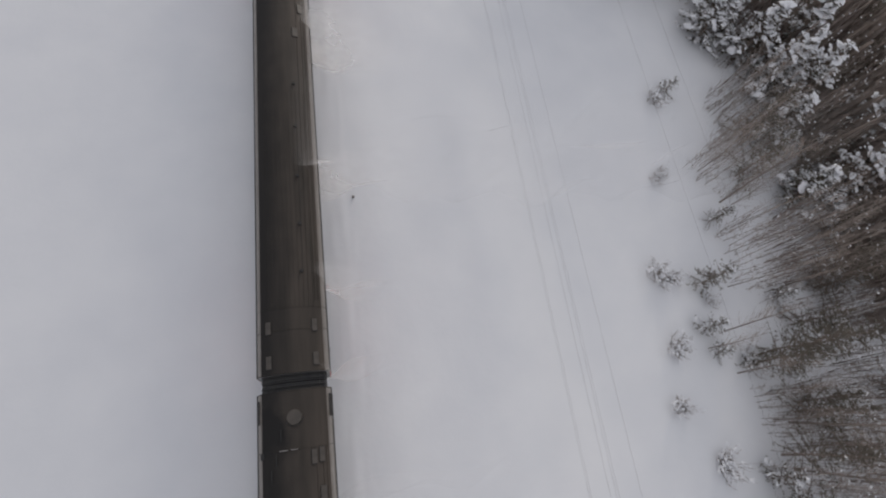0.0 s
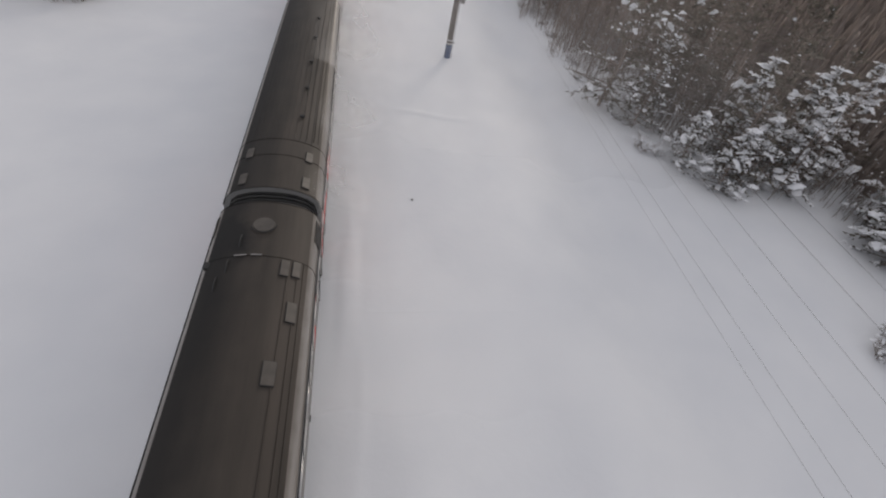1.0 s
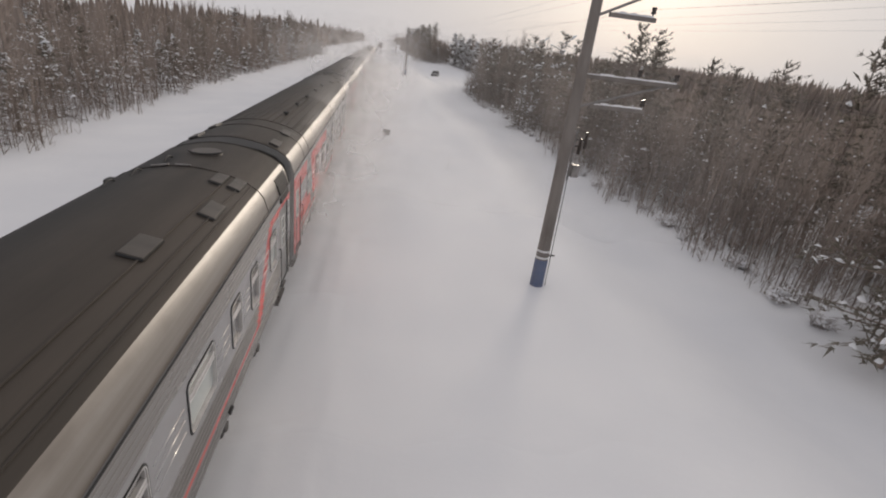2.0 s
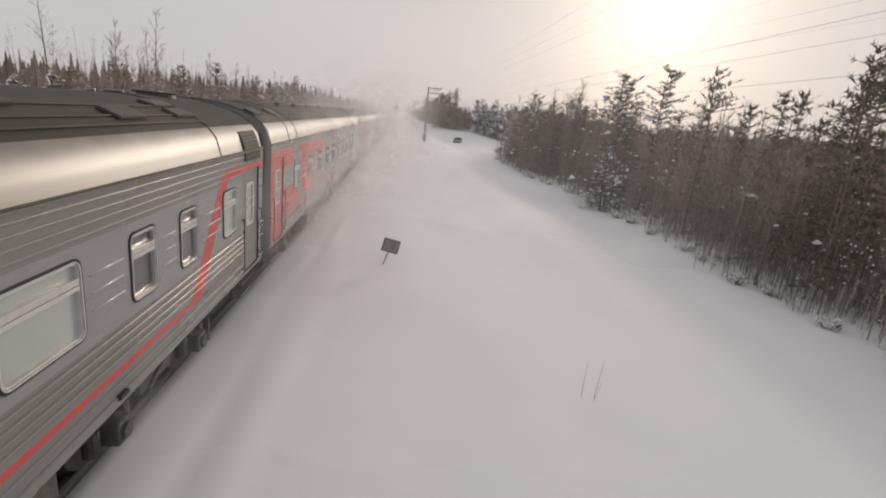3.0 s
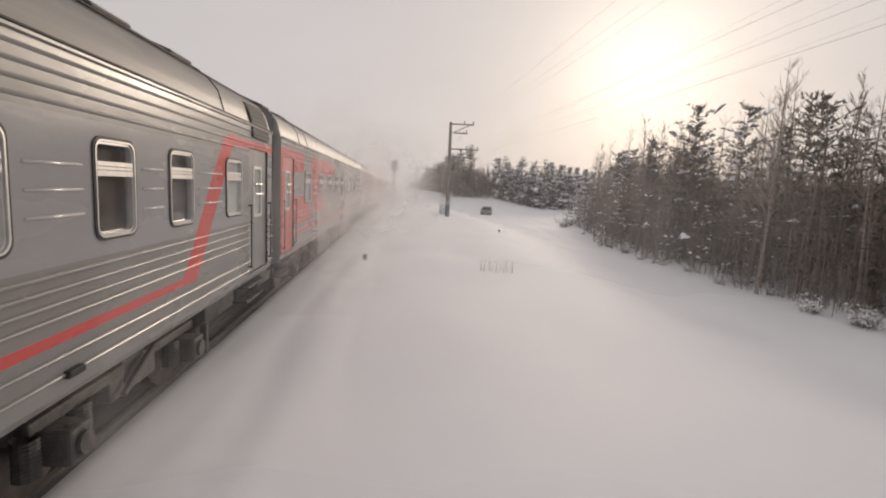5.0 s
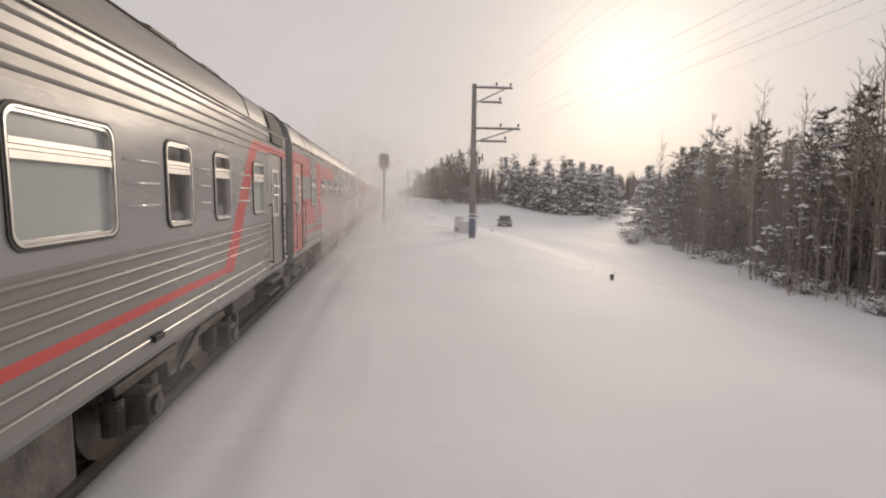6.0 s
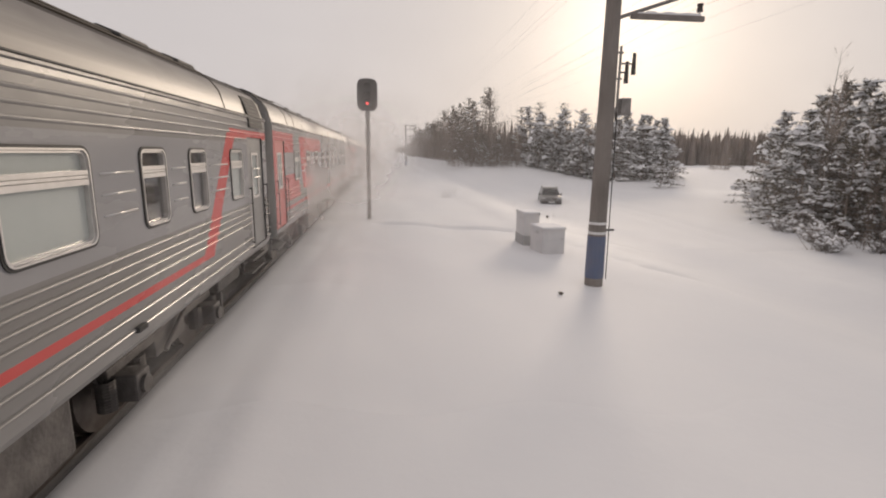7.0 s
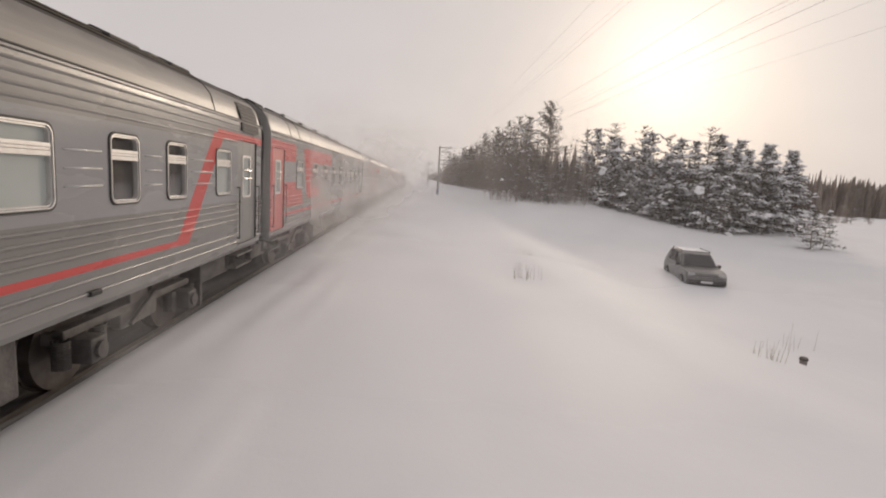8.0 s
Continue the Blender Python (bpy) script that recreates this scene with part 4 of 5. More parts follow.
build_stake(2.72, 116.9, 0.20, 0.13, "short concrete marker post poking out of the snow")
build_stake(15.4, 174.2, 0.20, 0.13, "short dark post stub with a cap of snow")
build_stake(5.52, 27.7, 0.05, 0.07, "tiny dark stub in the open snow")
build_stake(3.5, 10.9, 0.15, 0.12, "tiny concrete marker post beside the track")
build_stake(12.1, 137.5, 0.22, 0.11, "short dark post stub with a cap of snow")
build_stake(4.92, 82.1, 0.02, 0.05, "tiny dark stub in the open snow")
build_stake(6.6, 82.3, 0.02, 0.045, "tiny dark stub in the open snow")
build_stake(8.1, 152.0, 0.07, 0.08, "tiny dark stub in the open snow")


def build_suv():
    """Grey off-road car half sunk in snow; nose along +y."""
    c = thing("parked_suv", "dark grey sport utility car parked deep in snow", "car", at=(20.2, 187.6, ground_z(20.2, 187.6) - 0.36), turn=-194)
    c.scale = (1.05, 1.05, 1.05)
    w = 0.90
    # side outline (y, z) of the lower body and half widths
    body = [(-2.12, 0.42), (-2.16, 0.72), (-2.10, 1.02), (-1.2, 1.04), (0.2, 1.03), (0.95, 1.04), (1.55, 0.99), (2.02, 0.90), (2.14, 0.72), (2.14, 0.45), (2.0, 0.30), (-2.0, 0.32)]
    bm = bmesh.new()
    rings = []
    for x, shrink in ((-w, 0.96), (-w * 0.97, 1.0), (-w * 0.6, 1.02), (w * 0.6, 1.02), (w * 0.97, 1.0), (w, 0.96)):
        rings.append([bm.verts.new((x, y * (shrink if abs(y) > 1.9 else 1), z)) for y, z in body])
    n = len(body)
    for a, b in zip(rings, rings[1:]):
        for i in range(n):
            j = (i + 1) % n
            bm.faces.new((a[i], a[j], b[j], b[i]))
    bm.faces.new(rings[0][::-1])
    bm.faces.new(rings[-1])
    bmesh.ops.recalc_face_normals(bm, faces=bm.faces)
    part("body", bm, "carpaint", c)
    cabin = [(-2.05, 1.03, 0.86), (-1.80, 1.60, 0.70), (-1.2, 1.68, 0.68), (-0.1, 1.68, 0.66), (0.25, 1.60, 0.66), (1.0, 1.03, 0.84)]
    bm = bmesh.new()
    l = [bm.verts.new((-x, y, z)) for y, z, x in cabin]
    r = [bm.verts.new((x, y, z)) for y, z, x in cabin]
    for i in range(5):
        bm.faces.new((l[i], l[i + 1], r[i + 1], r[i]))
    bm.faces.new(l[::-1])
    bm.faces.new(r)
    bmesh.ops.recalc_face_normals(bm, faces=bm.faces)
    part("cabin", bm, "carpaint", c)
    bm = bmesh.new()
    q = [(-0.74, 0.96, 1.075), (0.74, 0.96, 1.075), (0.61, 0.33, 1.56), (-0.61, 0.33, 1.56)]
    nrm = Vector((0, 0.53, 0.63)).normalized() * 0.012
    bm.faces.new([bm.verts.new(Vector(p) + nrm) for p in q])
    part("windscreen", bm, "carglass", c)
    for s in (-1, 1):
        for q in ([(0.84, 0.72, 1.09), (0.84, -0.45, 1.09), (0.70, -0.45, 1.58), (0.68, 0.16, 1.58)], [(0.84, -0.55, 1.09), (0.85, -1.45, 1.09), (0.71, -1.40, 1.58), (0.70, -0.55, 1.58)]):
            bm = bmesh.new()
            bm.faces.new([bm.verts.new((s * (x + 0.012), y, z)) for x, y, z in q])
            part("side_window", bm, "carglass", c)
        bm = bmesh.new()
        box(bm, *sorted((s * 0.66, s * 0.70)), -1.5, 0.05, 1.72, 1.755, 0.01)
        for y in (-1.45, 0.0):
            box(bm, *sorted((s * 0.66, s * 0.70)), y - 0.03, y + 0.03, 1.66, 1.73)
        part("roof_rail", bm, "dark", c)
        bm = bmesh.new()
        box(bm, *sorted((s * 0.88, s * 1.06)), 0.62, 0.74, 1.02, 1.18, 0.03)
        part("door_mirror", bm, "dark", c)
        bm = bmesh.new()
        box(bm, *sorted((s * 0.52, s * 0.85)), 2.02, 2.13, 0.73, 0.90, 0.03)
        part("headlight", bm, "lampoff", c)
        bm = bmesh.new()
        rod(bm, (s * 0.62, 2.10, 0.50), (s * 0.62, 2.17, 0.50), 0.07, n=12)
        part("fog_lamp", bm, "lamp" if s > 0 else "lampoff", c)
        for y in (-1.32, 1.36):
            bm = bmesh.new()
            rod(bm, (s * 0.70, y, 0.34), (s * 0.93, y, 0.34), 0.34, n=22)
            wh = part("tyre", bm, "tyre", c)
            bm = bmesh.new()
            rod(bm, (s * 0.91, y, 0.34), (s * 0.945, y, 0.34), 0.21, n=16)
            part("rim", bm, "steel", wh)
    bm = bmesh.new()
    box(bm, -0.5, 0.5, 2.09, 2.15, 0.66, 0.80, 0.01)
    part("grille", bm, "dark", c)
    bm = bmesh.new()
    box(bm, -0.88, 0.88, 2.0, 2.20, 0.36, 0.58, 0.05)
    part("bumper", bm, "dark", c)
    bm = bmesh.new()
    box(bm, -0.26, 0.26, 2.20, 2.21, 0.44, 0.54)
    part("number_plate", bm, "white", c)
    bm = bmesh.new()
    box(bm, -0.6, 0.6, -1.7, -0.1, 1.685, 1.72, 0.02)
    part("roof_snow", bm, "load", c)


build_suv()


# ---- trees and brush ----
def conifer_meshes(seed, height, spread, gap, snowy, full=4):
    """Trunk, needle crown and snow load of one pine or spruce as three meshes."""
    rnd = random.Random(seed)
    trunk = bmesh.new()
    pts = [(0.10 * height / 9 * math.sin(k * 1.3 + seed), 0.08 * math.cos(k * 1.1 + seed), height * k / 6) for k in range(7)]
    for k in range(6):
        r = 0.012 * height
        rod(trunk, pts[k], pts[k + 1], r * (1 - k / 6.4), r * (1 - (k + 1) / 6.4), n=7, caps=False)
    verts, faces, sv, sf = [], [], [], []
    pine = snowy < 0.35

    def blade(c, d, length, width):
        sliver(verts, faces, c, c + d * length, width)

    def lump(c, d, rx, rz):
        """A ragged cushion of snow lying along a bough."""
        i = len(sv)
        along = Vector((d.x, d.y, d.z * 0.6)).normalized()
        across = Vector((-along.y, along.x, 0)).normalized() * rx * rnd.uniform(0.45, 0.8)
        along = along * rx * rnd.uniform(0.8, 1.25)
        rz = max(rz, 0.42 * rx)
        for k in range(7):
            q = k * 0.8976 + rnd.uniform(-0.25, 0.25)
            w = rnd.uniform(0.75, 1.15)
            sv.append(c + along * math.cos(q) * w + across * math.sin(q) * w + Vector((0, 0, rnd.uniform(-0.5, -0.1) * rz)))
        sv.append(c + along * rnd.uniform(-0.2, 0.2) + Vector((0, 0, rz * rnd.uniform(0.8, 1.1))))
        for k in range(7):
            sf.append((i + k, i + (k + 1) % 7, i + 7))

    z = height * gap
    while z < height * 0.985:
        f = (z - height * gap) / (height * (1 - gap))
        reach = spread * (1 - f) ** (0.62 if pine else 0.85) * (0.55 + 0.45 * math.sin(min(1, f * 4 + 0.35) * 1.57)) + 0.12
        bare_side = rnd.uniform(0, 2 * math.pi)
        for b in range(rnd.choice((4, 4, 5, 5))):
            a = rnd.uniform(0, 2 * math.pi)
            length = reach * rnd.choice((0.45, 0.7, 0.9, 1.05, 1.25, 1.45))
            if pine and math.cos(a - bare_side) > 0.6:
                length *= 0.5
            droop = rnd.uniform(-0.22, 0.14) + (0.75 * f if pine else 0.45 * f)
            load = rnd.choice((0.2, 0.7, 1.0, 1.8))
            root = Vector((pts[3][0] * 0.5, 0, z + rnd.uniform(-0.1, 0.1)))
            d = Vector((math.cos(a), math.sin(a), droop)).normalized()
            tip = root + d * length + Vector((0, 0, -0.10 * length))
            rod(trunk, root, tip, 0.018 + 0.010 * length, 0.006, n=3, caps=False)
            steps = max(3, int(length / 0.22))
            for s in range(1, steps + 1):
                g = s / steps
                if g < 0.25:
                    continue
                c = root.lerp(tip, g) + Vector((rnd.uniform(-0.22, 0.22) * g * min(1.0, length), rnd.uniform(-0.22, 0.22) * g * min(1.0, length), rnd.uniform(-0.07, 0.05)))
                for _ in range(full):
                    e = (d * rnd.uniform(0.2, 1.1) + Vector((rnd.uniform(-1, 1), rnd.uniform(-1, 1), rnd.uniform(-0.6, 0.5)))).normalized()
                    blade(c - e * 0.05, e, rnd.uniform(0.20, 0.46), rnd.uniform(0.03, 0.065) * (full / 4) ** 0.5)
                if rnd.random() < snowy * load * (0.45 if g < 0.55 else 1.25):
                    big = 2.1 if rnd.random() < 0.14 else 1.0
                    lump(c + Vector((rnd.uniform(-0.12, 0.12), rnd.uniform(-0.12, 0.12), 0.05)), e, big * (1.6 if full > 5 else 1.0) * (rnd.uniform(0.05, 0.15) + 0.12 * g * rnd.random()), big * rnd.uniform(0.03, 0.09))
        z += rnd.uniform(0.26, 0.62) * (1.1 - 0.35 * f) if pine else rnd.uniform(0.20, 0.46) * (1.2 - 0.5 * f)
    return trunk, verts, faces, sv, sf


def raw(name, verts, faces, mat, parent):
    me = bpy.data.meshes.new(name)
    me.from_pydata(verts, [], faces)
    me.materials.append(M[mat])
    if mat == "load":
        me.polygons.foreach_set("use_smooth", [True] * len(me.polygons))
    ob = new(name, me)
    ob.parent = parent
    return ob


CONIFERS = []


def build_conifer(seed, height, spread, gap, snowy, label, full=4):
    t = thing("conifer_tree", label, "tree", "snowy conifers")
    trunk, v, f, sv, sf = conifer_meshes(seed, height, spread, gap, snowy, full)
    part("trunk", trunk, "bark", t)
    tagged(raw("crown", v, f, "needle", t), kind="stuff")
    tagged(raw("snow_load", sv, sf, "load", t), kind="stuff")
    CONIFERS.append((t, height))
    return t


BARE = []


def build_bare(seed, height, label, mat="birch"):
    rnd = random.Random(seed)
    t = thing("bare_tree", label, "tree", "bare trees")
    bm = bmesh.new()
    tv, tf = [], []
    top = Vector((rnd.uniform(-0.4, 0.4), rnd.uniform(-0.4, 0.4), height))
    mid = top * 0.5 + Vector((rnd.uniform(-0.2, 0.2), rnd.uniform(-0.2, 0.2), 0))
    r = 0.007 * height + 0.015
    rod(bm, (0, 0, -0.3), mid, r, r * 0.6, n=6, caps=False)
    rod(bm, mid, top, r * 0.6, 0.006, n=5, caps=False)
    part("trunk", bm, mat, t)
    for k in range(44):
        g = rnd.uniform(0.22, 0.97)
        base = Vector((0, 0, 0)).lerp(mid, g * 2) if g < 0.5 else mid.lerp(top, g * 2 - 1)
        a = rnd.uniform(0, 6.28)
        ln = height * 0.20 * (1.1 - g) + 0.35
        d = Vector((math.cos(a) * 0.6, math.sin(a) * 0.6, rnd.uniform(0.6, 1.2))).normalized()
        e = base + d * ln * rnd.uniform(0.7, 1.3)
        sliver(tv, tf, base, e, 0.016)
        for j in range(7):
            s = base.lerp(e, rnd.uniform(0.3, 0.95))
            q = (d + Vector((rnd.uniform(-0.8, 0.8), rnd.uniform(-0.8, 0.8), rnd.uniform(-0.2, 0.5)))).normalized()
            sliver(tv, tf, s, s + q * ln * rnd.uniform(0.25, 0.6), 0.011)
    tagged(raw("crown", tv, tf, "twig", t), kind="stuff")
    BARE.append((t, height))
    return t


THICKETS = []


def build_thicket(seed, label, snowy):
    rnd = random.Random(seed)
    t = thing("brush_thicket", label, "brush", "leafless brush", kind="stuff")
    bm = bmesh.new()
    tv, tf, sv, sf = [], [], [], []
    for k in range(76):
        x, y = rnd.uniform(-2.4, 2.4), rnd.uniform(-2.8, 2.8)
        h = rnd.uniform(2.2, 7.0) if k % 3 else rnd.uniform(0.7, 2.4)
        if k % 14 == 0:
            h = rnd.uniform(7.0, 9.4)
        lean = Vector((rnd.gauss(0, 0.05) * h, rnd.gauss(0, 0.05) * h, h))
        base = Vector((x, y, -0.3))
        knee = base + lean * 0.5 + Vector((rnd.uniform(-0.12, 0.12), rnd.uniform(-0.12, 0.12), 0))
        r = rnd.uniform(0.006, 0.012) + 0.0022 * h
        rod(bm, base, knee, r, r * 0.7, n=3, caps=False)
        sliver(tv, tf, knee, base + lean, r * 0.8)
        for j in range(7 + int(2.9 * h)):
            g = rnd.uniform(0.08, 0.98)
            s = base.lerp(knee, g * 2) if g < 0.5 else knee.lerp(base + lean, g * 2 - 1)
            a = rnd.uniform(0, 6.28)
            ln = rnd.uniform(0.3, 1.15) * (1.2 - 0.6 * g)
            e = s + Vector((math.cos(a) * 0.55, math.sin(a) * 0.55, rnd.uniform(-0.1, 1.0))) * ln
            sliver(tv, tf, s, e, rnd.uniform(0.010, 0.022))
            if snowy and rnd.random() < snowy:
                i = len(sv)
                c = s.lerp(e, 0.6)
                w = rnd.uniform(0.02, 0.08)
                sv.extend([c + Vector((-w, 0, 0)), c + Vector((0, -w, 0.01)), c + Vector((w, 0, 0)), c + Vector((0, w, 0.01)), c + Vector((0, 0, w * 0.9))])
                sf.extend([(i, i + 1, i + 4), (i + 1, i + 2, i + 4), (i + 2, i + 3, i + 4), (i + 3, i, i + 4)])
    tagged(part("brushwood", bm, "twig", t), kind="stuff")
    tagged(raw("twigs", tv, tf, "twig", t), kind="stuff")
    if sv:
        raw("snow_load", sv, sf, "load", t)
    THICKETS.append(t)
    return t


def build_bush(seed):
    rnd = random.Random(seed)
    t = thing("snowy_shrub", "low leafless shrub bent under snow", "shrub", "snowy shrubs")
    bm = bmesh.new()
    sv, sf = [], []
    for k in range(46):
        a = rnd.uniform(0, 6.28)
        ln = rnd.uniform(0.5, 1.5)
        base = Vector((rnd.uniform(-0.4, 0.4), rnd.uniform(-0.4, 0.4), -0.1))
        e = base + Vector((math.cos(a) * 0.6, math.sin(a) * 0.6, rnd.uniform(0.4, 1.0))) * ln
        rod(bm, base, e, 0.014, 0.005, n=3, caps=False)
        for j in range(5):
            s = base.lerp(e, rnd.uniform(0.4, 1))
            q = s + Vector((rnd.uniform(-0.3, 0.3), rnd.uniform(-0.3, 0.3), rnd.uniform(-0.05, 0.3)))
            rod(bm, s, q, 0.008, 0.004, n=3, caps=False)
            if rnd.random() < 0.5:
                i = len(sv)
                w = rnd.uniform(0.05, 0.14)
                sv.extend([q + Vector((-w, 0, 0)), q + Vector((0, -w, 0)), q + Vector((w, 0, 0)), q + Vector((0, w, 0)), q + Vector((0, 0, w * 0.7))])
                sf.extend([(i, i + 1, i + 4), (i + 1, i + 2, i + 4), (i + 2, i + 3, i + 4), (i + 3, i, i + 4)])
    tagged(part("brushwood", bm, "twig", t), kind="stuff")
    tagged(raw("snow_load", sv, sf, "load", t), kind="stuff")
    return t


PINE = "tall dark pine with snow-laden boughs at the forest edge"
GREEN = "dark pine with little snow rising out of the brush"
SPRUCE = "snow-covered young spruce standing in deep snow"
for sd, hh, sp, gp, sn, lb in ((1, 9.6, 2.7, 0.06, 0.30, PINE), (2, 8.4, 2.5, 0.10, 0.022, GREEN), (3, 11.0, 2.8, 0.16, 0.02, GREEN),
                               (4, 6.4, 2.0, 0.03, 0.48, SPRUCE), (5, 4.4, 1.7, 0.02, 0.60, SPRUCE), (6, 9.0, 2.5, 0.03, 0.46, SPRUCE)):
    build_conifer(sd, hh, sp, gp, sn, lb)
build_conifer(7, 8.2, 2.5, 0.02, 0.95, SPRUCE, 7)
build_conifer(8, 6.8, 2.4, 0.02, 1.10, SPRUCE, 7)
for sd, hh in ((11, 9.5), (12, 8.0), (13, 11.0)):
    build_bare(sd, hh, "leafless slender birch among the brush")
for sd, sn in ((21, 0.0), (22, 0.08), (23, 0.25)):
    build_thicket(sd, "dense leafless brown brush with dusted snow", sn)
SHRUBS = [build_bush(31), build_bush(32)]

wood_rnd = random.Random(77)
used = set()
FAR_TREES = []


EDGE = [(-40, 24.0), (-6, 24.2), (4, 25.5), (12, 29.0), (18, 33.0), (26, 36.5), (31, 34.0), (34.6, 27.0), (37, 23.4), (42, 21.6), (64, 20.8), (74, 20.3), (89, 21.6), (104, 22.2), (124, 20.4), (138, 21.4), (150, 25.0), (161, 27.3), (168, 30.0), (188, 43.5), (222, 66.0)]


def right_edge(y):
    """Where the right-hand forest begins."""
    for (ya, xa), (yb, xb) in zip(EDGE, EDGE[1:]):
        if y <= yb:
            return xa + (xb - xa) * max(0.0, (y - ya) / (yb - ya))
    return EDGE[-1][1]


def plant(kind, index, x, y, scale=1.0):
    src = {"c": [c[0] for c in CONIFERS], "b": [b[0] for b in BARE], "t": THICKETS, "s": SHRUBS}[kind][index]
    m = pose(x, y, ground_z(x, y) - 0.05, wood_rnd.uniform(-2, 2), wood_rnd.uniform(-2, 2), wood_rnd.uniform(0, 360)) @ Matrix.Diagonal((scale, scale, scale, 1))
    if kind == "c" and id(src) in used and (y > 234 or x < -24 or x > 50 or x > right_edge(y) + 9):
        FAR_TREES.append((src, m))
        return
    if id(src) not in used:
        used.add(id(src))
        src.matrix_basis = m
    else:
        ob = copy_thing(src, Matrix.Identity(4))
        ob.matrix_basis = m


# the pines that stand out along the right-hand edge
for k, x, y, s in ((0, 22.2, 43.4, 1.16), (0, 25.2, 42.6, 1.08), (5, 24.0, 40.6, 0.8), (6, 33.5, 36.4, 0.95), (6, 37.5, 36.8, 1.0), (6, 29.8, 37.6, 0.9), (0, 22.9, 95.6, 1.20), (0, 26.0, 95.2, 1.28), (1, 24.4, 97.4, 1.30), (5, 21.9, 94.2, 0.62), (7, 26.7, 32.8, 0.66), (7, 25.4, 35.7, 0.6), (7, 29.1, 33.9, 0.72), (6, 32.3, 33.9, 0.85), (6, 35.9, 27.9, 0.8), (7, 37.9, 24.1, 0.9), (6, 41, 19.9, 0.85), (6, 41.8, 24.6, 0.95), (6, 38.6, 29.6, 1.0), (6, 44.2, 15.6, 0.9), (7, 38.2, 16.6, 0.7), (7, 34.9, 26.3, 0.75), (6, 38.9, 21, 0.85), (6, 41.6, 10.9, 0.85), (7, 37.1, 10.1, 0.7),
                   (4, 29.5, 20.4, 0.45), (5, 24.9, 142.4, 1.0), (1, 25.5, 133.8, 1.0), (1, 28.5, 139, 1.05), (5, 31.9, 163.4, 0.9), (3, 31.1, 166.8, 1.0), (1, 34.5, 168, 1.05),
                   (3, 27.2, 4.1, 0.55), (4, 26.2, 1, 0.5), (5, 37, 174.1, 0.95), (3, 35.5, 171.2, 1.0), (1, 24.1, 123.6, 1.0), (1, 25.1, 113.8, 1.02), (1, 25.9, 119.1, 1.0), (1, 23.3, 73.5, 0.85)):
    plant("c", k, x, y, s)
for k, x, y, s in ((6, 32.5, 171.7, 0.95), (7, 34.5, 174.1, 1.0), (6, 36, 177.8, 1.0), (6, 37.5, 171.7, 1.05), (7, 34, 168, 0.95), (6, 39.5, 181.5, 0.9), (6, 41.5, 185.2, 0.9), (7, 38.5, 176.6, 1.0), (4, 30.9, 164.8, 1.0), (4, 29.7, 162, 0.9),
                   (6, 40, 174.7, 1.25), (6, 42.5, 179, 1.3), (6, 44.5, 182.1, 1.25), (6, 47, 186.4, 1.3), (6, 35.5, 166.2, 1.2)):
    plant("c", k, x, y, s)
# right-hand forest, rows behind its edge
for y in [-32 + 3.4 * k for k in range(66)]:
    x0 = right_edge(y)
    for row in range(4):
        if y < 31 and row < 3 and wood_rnd.random() < (0.95 if y < 13 else 0.6) - 0.28 * row:
            if wood_rnd.random() < 0.45:
                plant("c", wood_rnd.choice((3, 4, 4, 4)), x0 + 2.6 + row * 4 + wood_rnd.uniform(-1, 1), y + wood_rnd.uniform(-1, 1), wood_rnd.uniform(0.35, 0.6) if y < 14 else wood_rnd.uniform(0.6, 0.95))
            continue
        if row == 0 and 32 < y < 49:
            continue
        plant("t", wood_rnd.choice((0, 0, 0, 1) if y > 70 else (0, 1, 1, 2)), x0 + (3.3 if y > 70 else 2.6) + row * 3.6 + wood_rnd.uniform(-0.8, 0.8), y + wood_rnd.uniform(-1, 1), wood_rnd.uniform(0.82, 1.0) + 0.08 * row)
    for _ in range(3):
        if wood_rnd.random() < 0.6:
            tall = 0.95 if 105 < y < 158 else (0.85 if 87 < y < 105 else (0.62 if y < 26 else 1.04))
            plant("c", wood_rnd.choice((1, 1, 1, 2)), x0 + wood_rnd.uniform(3.2, 15), y + wood_rnd.uniform(-1.7, 1.7), tall * wood_rnd.uniform(0.88, 1.2))
    if 105 < y < 160:
        for _ in range(1):
            plant("c", wood_rnd.choice((1, 1, 1, 0)), x0 + wood_rnd.uniform(2.6, 8.5), y + wood_rnd.uniform(-1.7, 1.7), wood_rnd.uniform(0.95, 1.2))
    if wood_rnd.random() < 0.8:
        plant("b", wood_rnd.choice((0, 1, 2)), x0 + wood_rnd.uniform(0.8, 10), y + wood_rnd.uniform(-1.5, 1.5), wood_rnd.uniform(0.75, 1.25) if y > 100 else wood_rnd.uniform(0.6, 1.0))
        plant("b", wood_rnd.choice((0, 1, 2)), x0 + wood_rnd.uniform(0.3, 6), y + wood_rnd.uniform(-1.5, 1.5), wood_rnd.uniform(0.6, 1.2) if y > 100 else wood_rnd.uniform(0.5, 0.8))
for x, y in ((23.8, 4.9), (26.2, 12.4), (23.6, 0), (22.6, -3.7), (28.4, 19.5), (27.4, 2.9), (29, -1.5), (24.6, -7.4), (26.8, 12.8), (25, 4.6), (23.2, 37.2), (26.9, 149.6), (29.5, 169.2), (28.1, 165.5), (26.3, 163.1)):
    plant("s", wood_rnd.choice((0, 1)), x, y, wood_rnd.uniform(0.6, 1.15))
for k in range(18):
    y = 111 + 2.6 * k
    plant("b", wood_rnd.choice((0, 1, 2)), right_edge(y) + wood_rnd.uniform(5, 10), y + wood_rnd.uniform(-1, 1), wood_rnd.uniform(0.95, 1.2))
